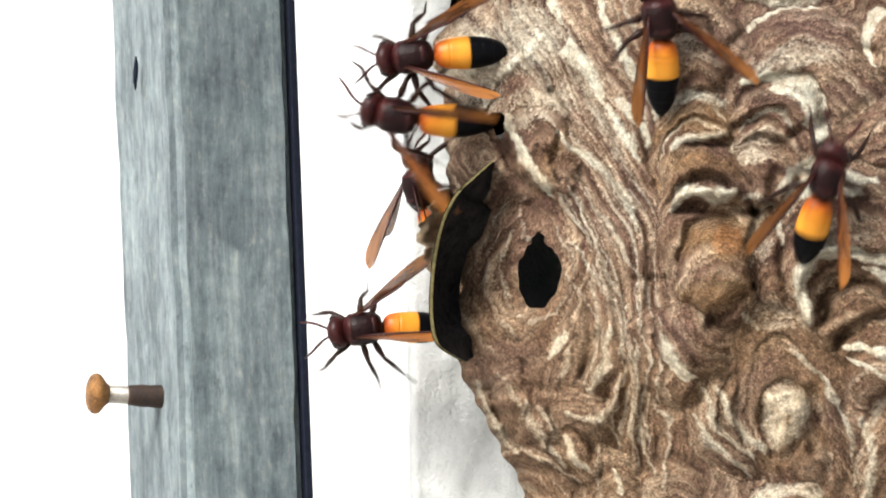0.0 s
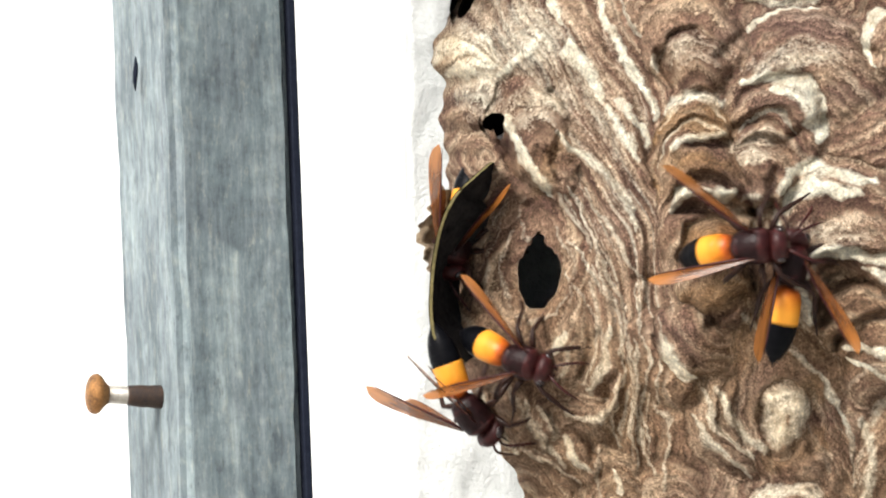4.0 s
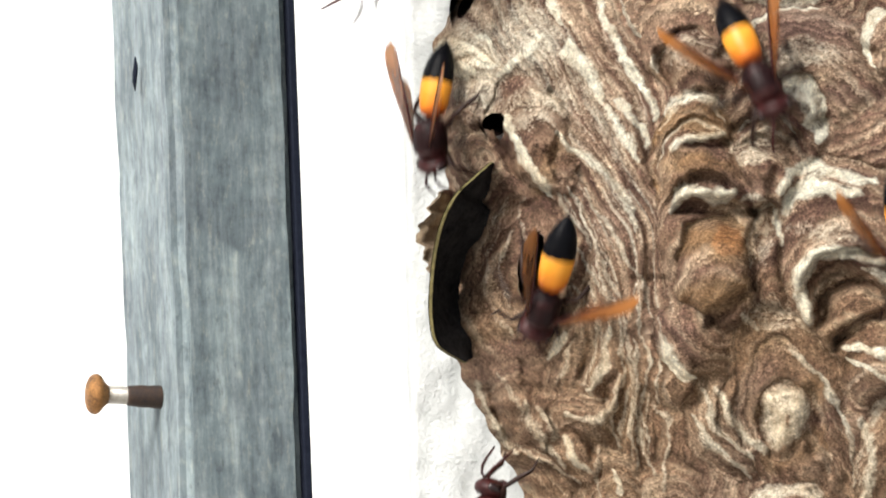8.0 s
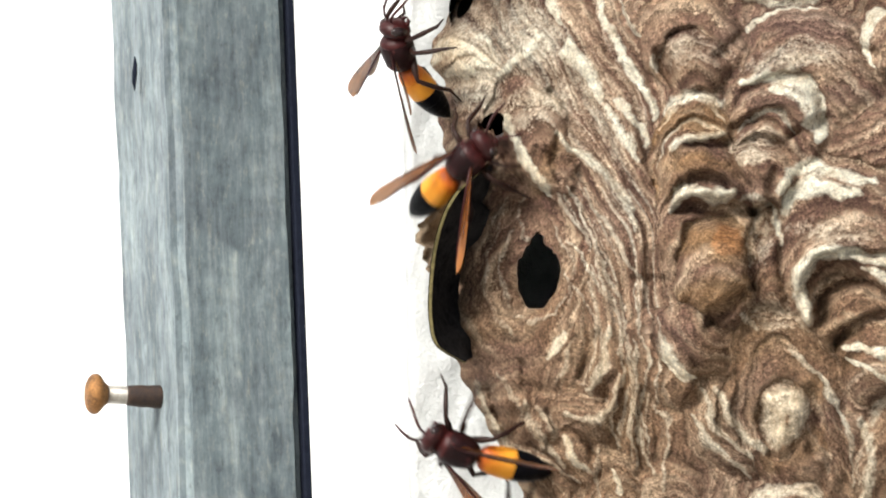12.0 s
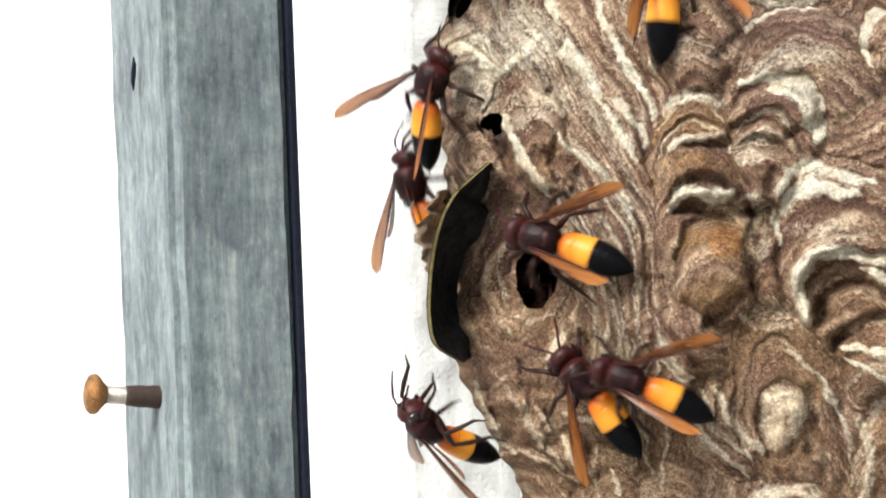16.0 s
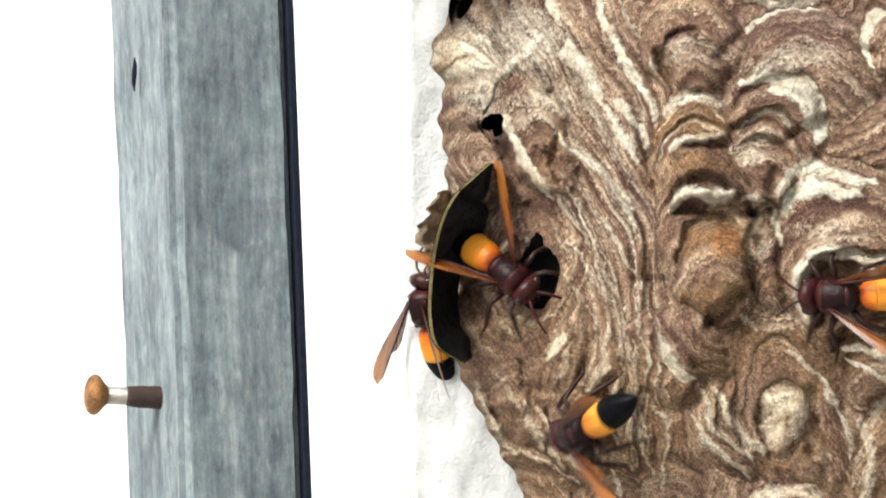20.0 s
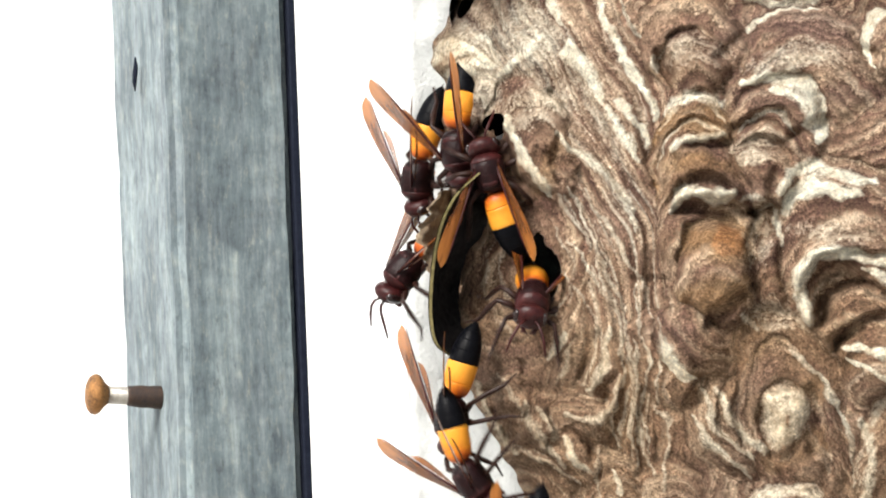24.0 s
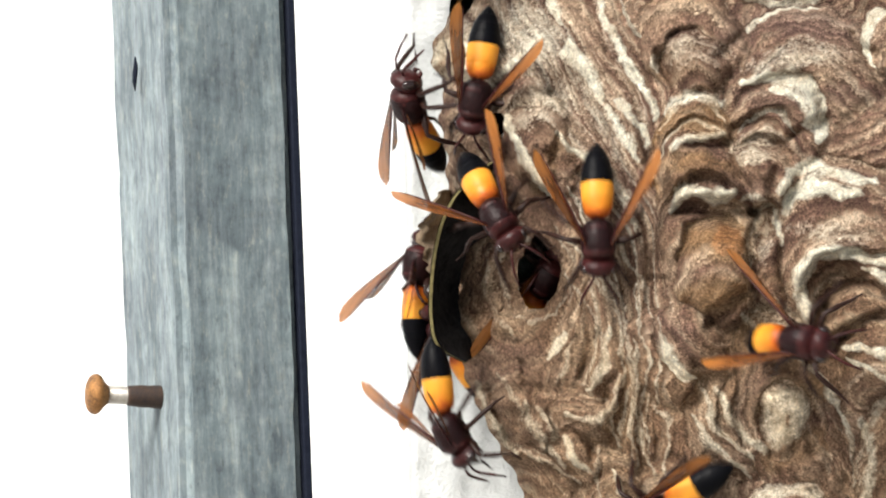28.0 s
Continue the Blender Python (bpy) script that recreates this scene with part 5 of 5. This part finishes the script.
def more():
    crawl(swarm[23], [(15.9, 100, -500, 20), (16.1, 150, -250, 20), (16.3, 300, -40, 20), (16.5, 635, 160, 26), (16.8, 665, 320, 12), (16.95, 780, 300, 60), (17, 845, 292, 100, -6), (17.3, 813, 303, 150, -6), (17.4, 830, 350, 210, -6), (17.5, 837, 364, 262, -5),
                      (17.8, 800, 395, 235, -4), (18, 746, 366, 196, -14), (18.3, 735, 362, 188, -14), (18.5, 715, 400, 222, -6), (18.8, 737, 455, 225, 4), (19, 770, 478, 210, 10), (19.6, 765, 500, 120, 9), (20, 755, 540, 95, 12), (20.3, 676, 470, 150), (20.5, 655, 500, 168),
                      (20.8, 680, 570, 194), (21, 622, 545, 187), (21.3, 700, 546, 220), (21.5, 713, 576, 262), (22.2, 745, 640, 290), (23, 745, 690, 350), (23.5, 752, 713, 15), (23.8, 790, 790, 320), (24, 838, 850, 306), (24.3, 900, 960, 300), (24.8, 930, 1120, 290)],
          [(15.9, 16.9)])
    crawl(swarm[30], [(16.3, 1960, 520, 165), (16.8, 1444, 379, 150), (17, 1355, 272, 131), (17.3, 1298, 136, 126), (17.5, 1231, 61, 130), (17.8, 1137, 167, 186), (18, 1087, 188, 200), (18.3, 1095, 167, 210), (18.5, 1092, 152, 192), (18.8, 965, 152, 187),
                      (19, 948, 212, 216), (19.15, 600, 200, 190), (19.3, 60, 240, 185), (19.45, -350, 280, 185)], [(19.08, 19.5)])
    crawl(swarm[31], [(17.4, 850, -170, 275), (17.8, 836, 30, 275), (18, 830, 118, 270), (18.3, 824, 160, 276), (18.5, 834, 230, 280), (18.8, 868, 375, 298, -5), (19, 884, 390, 296, -6), (19.3, 880, 428, 304, -5), (19.5, 873, 430, 308, -5), (19.8, 872, 440, 318, -4),
                      (20, 904, 486, 319), (20.3, 925, 474, 0, 2), (20.5, 965, 478, 350, 9), (20.7, 1060, 482, 345, 24), (21, 1230, 400, 320, 34)])
    crawl(swarm[40], [(18, 1300, -160, 285), (18.5, 1319, 50, 285), (18.8, 1359, 227, 280), (19, 1312, 330, 263), (19.3, 1259, 485, 262), (19.5, 1162, 561, 235), (19.8, 1065, 682, 236), (20, 1022, 764, 204, 0, 50), (20.3, 919, 849, 228), (20.5, 852, 880, 220),
                      (20.9, 850, 1060, 270)])
    crawl(swarm[44], [(18.5, 1920, 460, 182), (19, 1498, 480, 180), (19.3, 1471, 531, 198), (19.5, 1480, 572, 215), (19.8, 1489, 530, 192), (20, 1482, 522, 180), (20.3, 1374, 455, 183), (20.5, 1322, 440, 176), (20.8, 1168, 394, 168), (21, 1124, 406, 178),
                      (21.3, 1049, 425, 186), (21.5, 986, 425, 188), (22.2, 950, 470, 230), (23, 955, 490, 260, 8), (23.5, 950, 505, 262, 8), (24, 944, 530, 262, 15, -58), (24.3, 945, 640, 280), (24.5, 974, 758, 288), (24.8, 1010, 860, 288), (25, 1060, 915, 286), (25.5, 1100, 1100, 280)])
    crawl(swarm[45], [(20.9, 1960, 480, 190), (21.3, 1428, 470, 190), (21.5, 1335, 491, 194), (22.2, 1120, 640, 200), (22.9, 960, 800, 200), (23.3, 960, 800, 250), (23.5, 934, 834, 256), (23.8, 930, 900, 262), (24.3, 940, 1080, 270)])
    crawl(swarm[46], [(20, 830, -150, 270), (20.3, 813, 0, 272), (20.5, 778, 91, 268), (20.8, 743, 273, 258), (21, 729, 343, 254), (21.3, 716, 425, 262), (21.5, 728, 561, 270), (22.3, 790, 700, 300), (23, 840, 900, 290), (23.5, 870, 1080, 285)])
    crawl(swarm[47], [(22.3, 810, -160, 270), (23.5, 798, 197, 256), (24, 812, 268, 278), (24.5, 792, 300, 275), (25, 812, 268, 276), (25.3, 830, 210, 274), (25.5, 850, 180, 272), (25.8, 838, 225, 270), (26, 830, 228, 270), (26.3, 834, 225, 272),
                      (26.5, 855, 270, 282), (26.8, 900, 465, 330, 2), (27, 972, 490, 30, 15), (27.4, 974, 492, 55, 16), (28, 972, 490, 60, 16)])
    crawl(swarm[48], [(22.5, 740, -160, 270), (23.5, 737, 300, 274), (24, 740, 320, 268), (24.5, 772, 285, 280), (25, 772, 268, 262), (25.3, 776, 268, 290), (25.5, 795, 240, 290), (25.8, 835, 325, 302, -9), (26, 838, 338, 300, -9), (26.3, 834, 334, 295, -9),
                      (26.5, 815, 362, 285, -9), (26.8, 835, 390, 285, -9), (27, 818, 372, 285, -9), (27.3, 843, 394, 295, -9), (27.5, 852, 380, 300, -9), (27.8, 858, 364, 305, -9), (28, 884, 388, 302, -9)])
    crawl(swarm[49], [(22.6, 1230, 200, 100, 34), (23.1, 930, 420, 100, 4), (23.5, 900, 275, 97), (24, 866, 302, 104), (24.5, 882, 200, 88), (25, 886, 248, 87), (25.3, 893, 285, 86), (25.5, 895, 300, 82), (25.8, 965, 379, 42), (26, 1030, 395, 34, 0, -30),
                      (26.3, 1100, 500, 356, 0, -30), (26.5, 1150, 546, 350, 0, -30), (26.8, 1277, 580, 8, 0, -30), (27, 1285, 625, 351, 0, -32), (27.3, 1298, 750, 312, 0, -15), (27.5, 1247, 800, 272), (27.8, 1230, 880, 260), (28, 1150, 905, 205)])
    crawl(swarm[50], [(22.6, 1180, 720, 190, 32), (23.4, 745, 500, 240, 6), (24, 715, 480, 232), (24.5, 716, 455, 240), (24.8, 715, 470, 228), (25, 752, 474, 335, 6, -60), (25.3, 748, 470, 0, 2, -35), (25.5, 773, 470, 15), (25.8, 843, 516, 5, 0, -15), (26, 903, 558, 4, 0, -25),
                      (26.3, 905, 500, 20, 0, -25), (26.5, 950, 455, 22, 0, -25), (26.8, 1049, 430, 15, 0, -30), (27, 1113, 435, 10, 0, -35), (27.3, 1237, 425, 4, 0, -35), (27.5, 1231, 455, 356, 0, -35), (27.8, 1313, 545, 340, 0, -35), (28, 1418, 604, 353, 0, -30)])
    crawl(swarm[51], [(22.4, 1180, 220, 190, 32), (22.9, 770, 430, 260, 6), (23.5, 767, 576, 270), (24, 800, 742, 268), (24.3, 785, 700, 280), (24.5, 807, 770, 292), (24.8, 890, 850, 292), (25, 930, 1060, 288), (25.5, 960, 1160, 280)])
    crawl(swarm[52], [(24, 1480, 1080, 95), (24.5, 1489, 819, 75), (24.8, 1516, 728, 62), (25, 1562, 655, 66), (25.3, 1650, 590, 80), (25.55, 1640, 480, 140), (25.8, 1541, 425, 140), (26, 1447, 418, 130), (26.3, 1365, 379, 131), (26.5, 1313, 318, 132),
                      (26.8, 1277, 334, 154), (27, 1198, 272, 146), (27.3, 1177, 167, 116), (27.5, 1171, 60, 114), (27.8, 1160, -60, 100), (28, 1160, -115, 95)])
    crawl(swarm[53], [(24.3, 1180, 720, 160, 32), (24.7, 790, 600, 120, 8), (25, 766, 620, 108), (25.3, 746, 590, 120), (25.5, 728, 607, 200), (25.8, 752, 622, 262), (26, 767, 688, 274), (26.3, 770, 650, 285), (26.5, 772, 600, 290, 3), (26.8, 752, 548, 288), (27, 745, 560, 288),
                      (27.3, 745, 605, 282), (27.5, 746, 640, 282), (27.8, 752, 690, 282), (28, 800, 768, 298)])
    crawl(swarm[54], [(25, -300, 60, 25), (25.15, 0, 60, 25), (25.3, 215, 136, 25), (25.5, 409, 400, 25), (25.65, 240, 560, 20), (25.85, -320, 640, 20)], [(25, 25.9)])
    crawl(swarm[55], [(25, 1180, 150, 180, 32), (25.15, 780, 200, 170, 8), (25.3, 690, 300, 150), (25.5, 655, 349, 140), (25.8, 690, 342, 116), (26, 685, 308, 110), (26.15, 665, 400, 150), (26.3, 655, 500, 190), (26.5, 707, 591, 238), (26.8, 731, 622, 236), (27, 716, 628, 155),
                      (27.3, 722, 610, 120), (27.5, 716, 600, 100), (27.8, 697, 465, 82), (28, 742, 466, 78)])
    crawl(swarm[56], [(25.2, 1090, 1060, 110), (25.8, 1025, 834, 112), (26, 965, 757, 101), (26.3, 870, 650, 120), (26.5, 830, 590, 112), (26.8, 868, 520, 88, 2), (27.1, 840, 470, 100, 10), (27.6, 1180, 220, 100, 32)])
    crawl(swarm[57], [(25, 1160, 1060, 20), (25.5, 1213, 860, 10), (25.8, 1343, 860, 10), (26, 1400, 885, 18), (26.5, 1600, 980, 340), (27, 1960, 1060, 330)])
    crawl(swarm[58], [(26.1, 770, -200, 300), (26.5, 790, -20, 312), (26.8, 955, 155, 2, 0, -25), (27, 982, 155, 352, 0, -30), (27.3, 1055, 121, 20, 0, -30), (27.5, 1049, 197, 345, 0, -25), (27.8, 1050, 333, 290), (28, 1060, 426, 271)])
    crawl(swarm[59], [(26.4, 880, -200, 290), (26.8, 815, 20, 290), (27, 864, 58, 300), (27.3, 904, 76, 318), (27.5, 883, 106, 300), (27.8, 848, 131, 266), (28, 842, 178, 261)])
    crawl(swarm[60], [(26.4, 890, 1080, 95), (26.8, 882, 880, 90), (27, 838, 792, 70), (27.3, 815, 730, 122), (27.5, 802, 715, 125, 2), (27.8, 800, 640, 120, 6), (28, 790, 590, 116, 8)])
    crawl(swarm[61], [(27, 1180, 720, 150, 32), (27.3, 745, 560, 105, 4), (27.5, 720, 500, 96), (27.8, 742, 240, 96), (28, 724, 180, 104, 0, -30)])
    crawl(swarm[62], [(27.5, -520, 660, 30), (27.65, -180, 620, 32), (27.8, 112, 590, 35), (27.9, -60, 585, 35), (28, -330, 600, 35)], [(27.5, 28)])
    crawl(swarm[63], [(16.2, 930, 1300, 120), (16.7, 900, 960, 20), (16.9, 918, 888, 330), (17, 902, 928, 300), (17.2, 950, 930, 320), (17.4, 930, 940, 20), (17.6, 985, 930, 30), (18, 1010, 1300, 300)])
    watch(swarm[41], [(0, 1230, 470, 0, 34), (5.2, 1230, 470, 0, 34), (5.45, 962, 492, 15, 4), (6.2, 968, 486, 20, 3), (6.9, 955, 482, 10, 2), (7.5, 960, 492, 5, 5), (7.75, 1230, 475, 0, 34), (8.4, 1230, 475, 0, 34),
                      (8.75, 958, 490, 0, 4), (9.6, 960, 486, -10, 3), (10.05, 985, 490, 0, 12), (10.5, 1230, 470, 0, 34), (14, 1230, 470, 0, 34), (14.5, 965, 488, 0, 8), (15, 1230, 470, 0, 34), (15.6, 965, 485, 10, 8),
                      (16, 948, 500, 15, 4), (17, 952, 505, 0, 7), (18, 948, 500, 0, 4), (18.8, 945, 500, -5, 4), (19.6, 990, 490, 0, 15), (20.2, 1230, 470, 0, 34), (20.6, 1230, 470, 0, 34), (20.9, 934, 484, -30, 0.5), (21.5, 940, 488, -20, 1), (22, 1230, 470, 0, 34), (24.2, 1230, 470, 0, 34), (24.7, 972, 506, 20, 8), (25.3, 966, 502, 10, 7), (25.8, 1230, 470, 0, 34), (28, 1230, 470, 0, 34)])


motions()
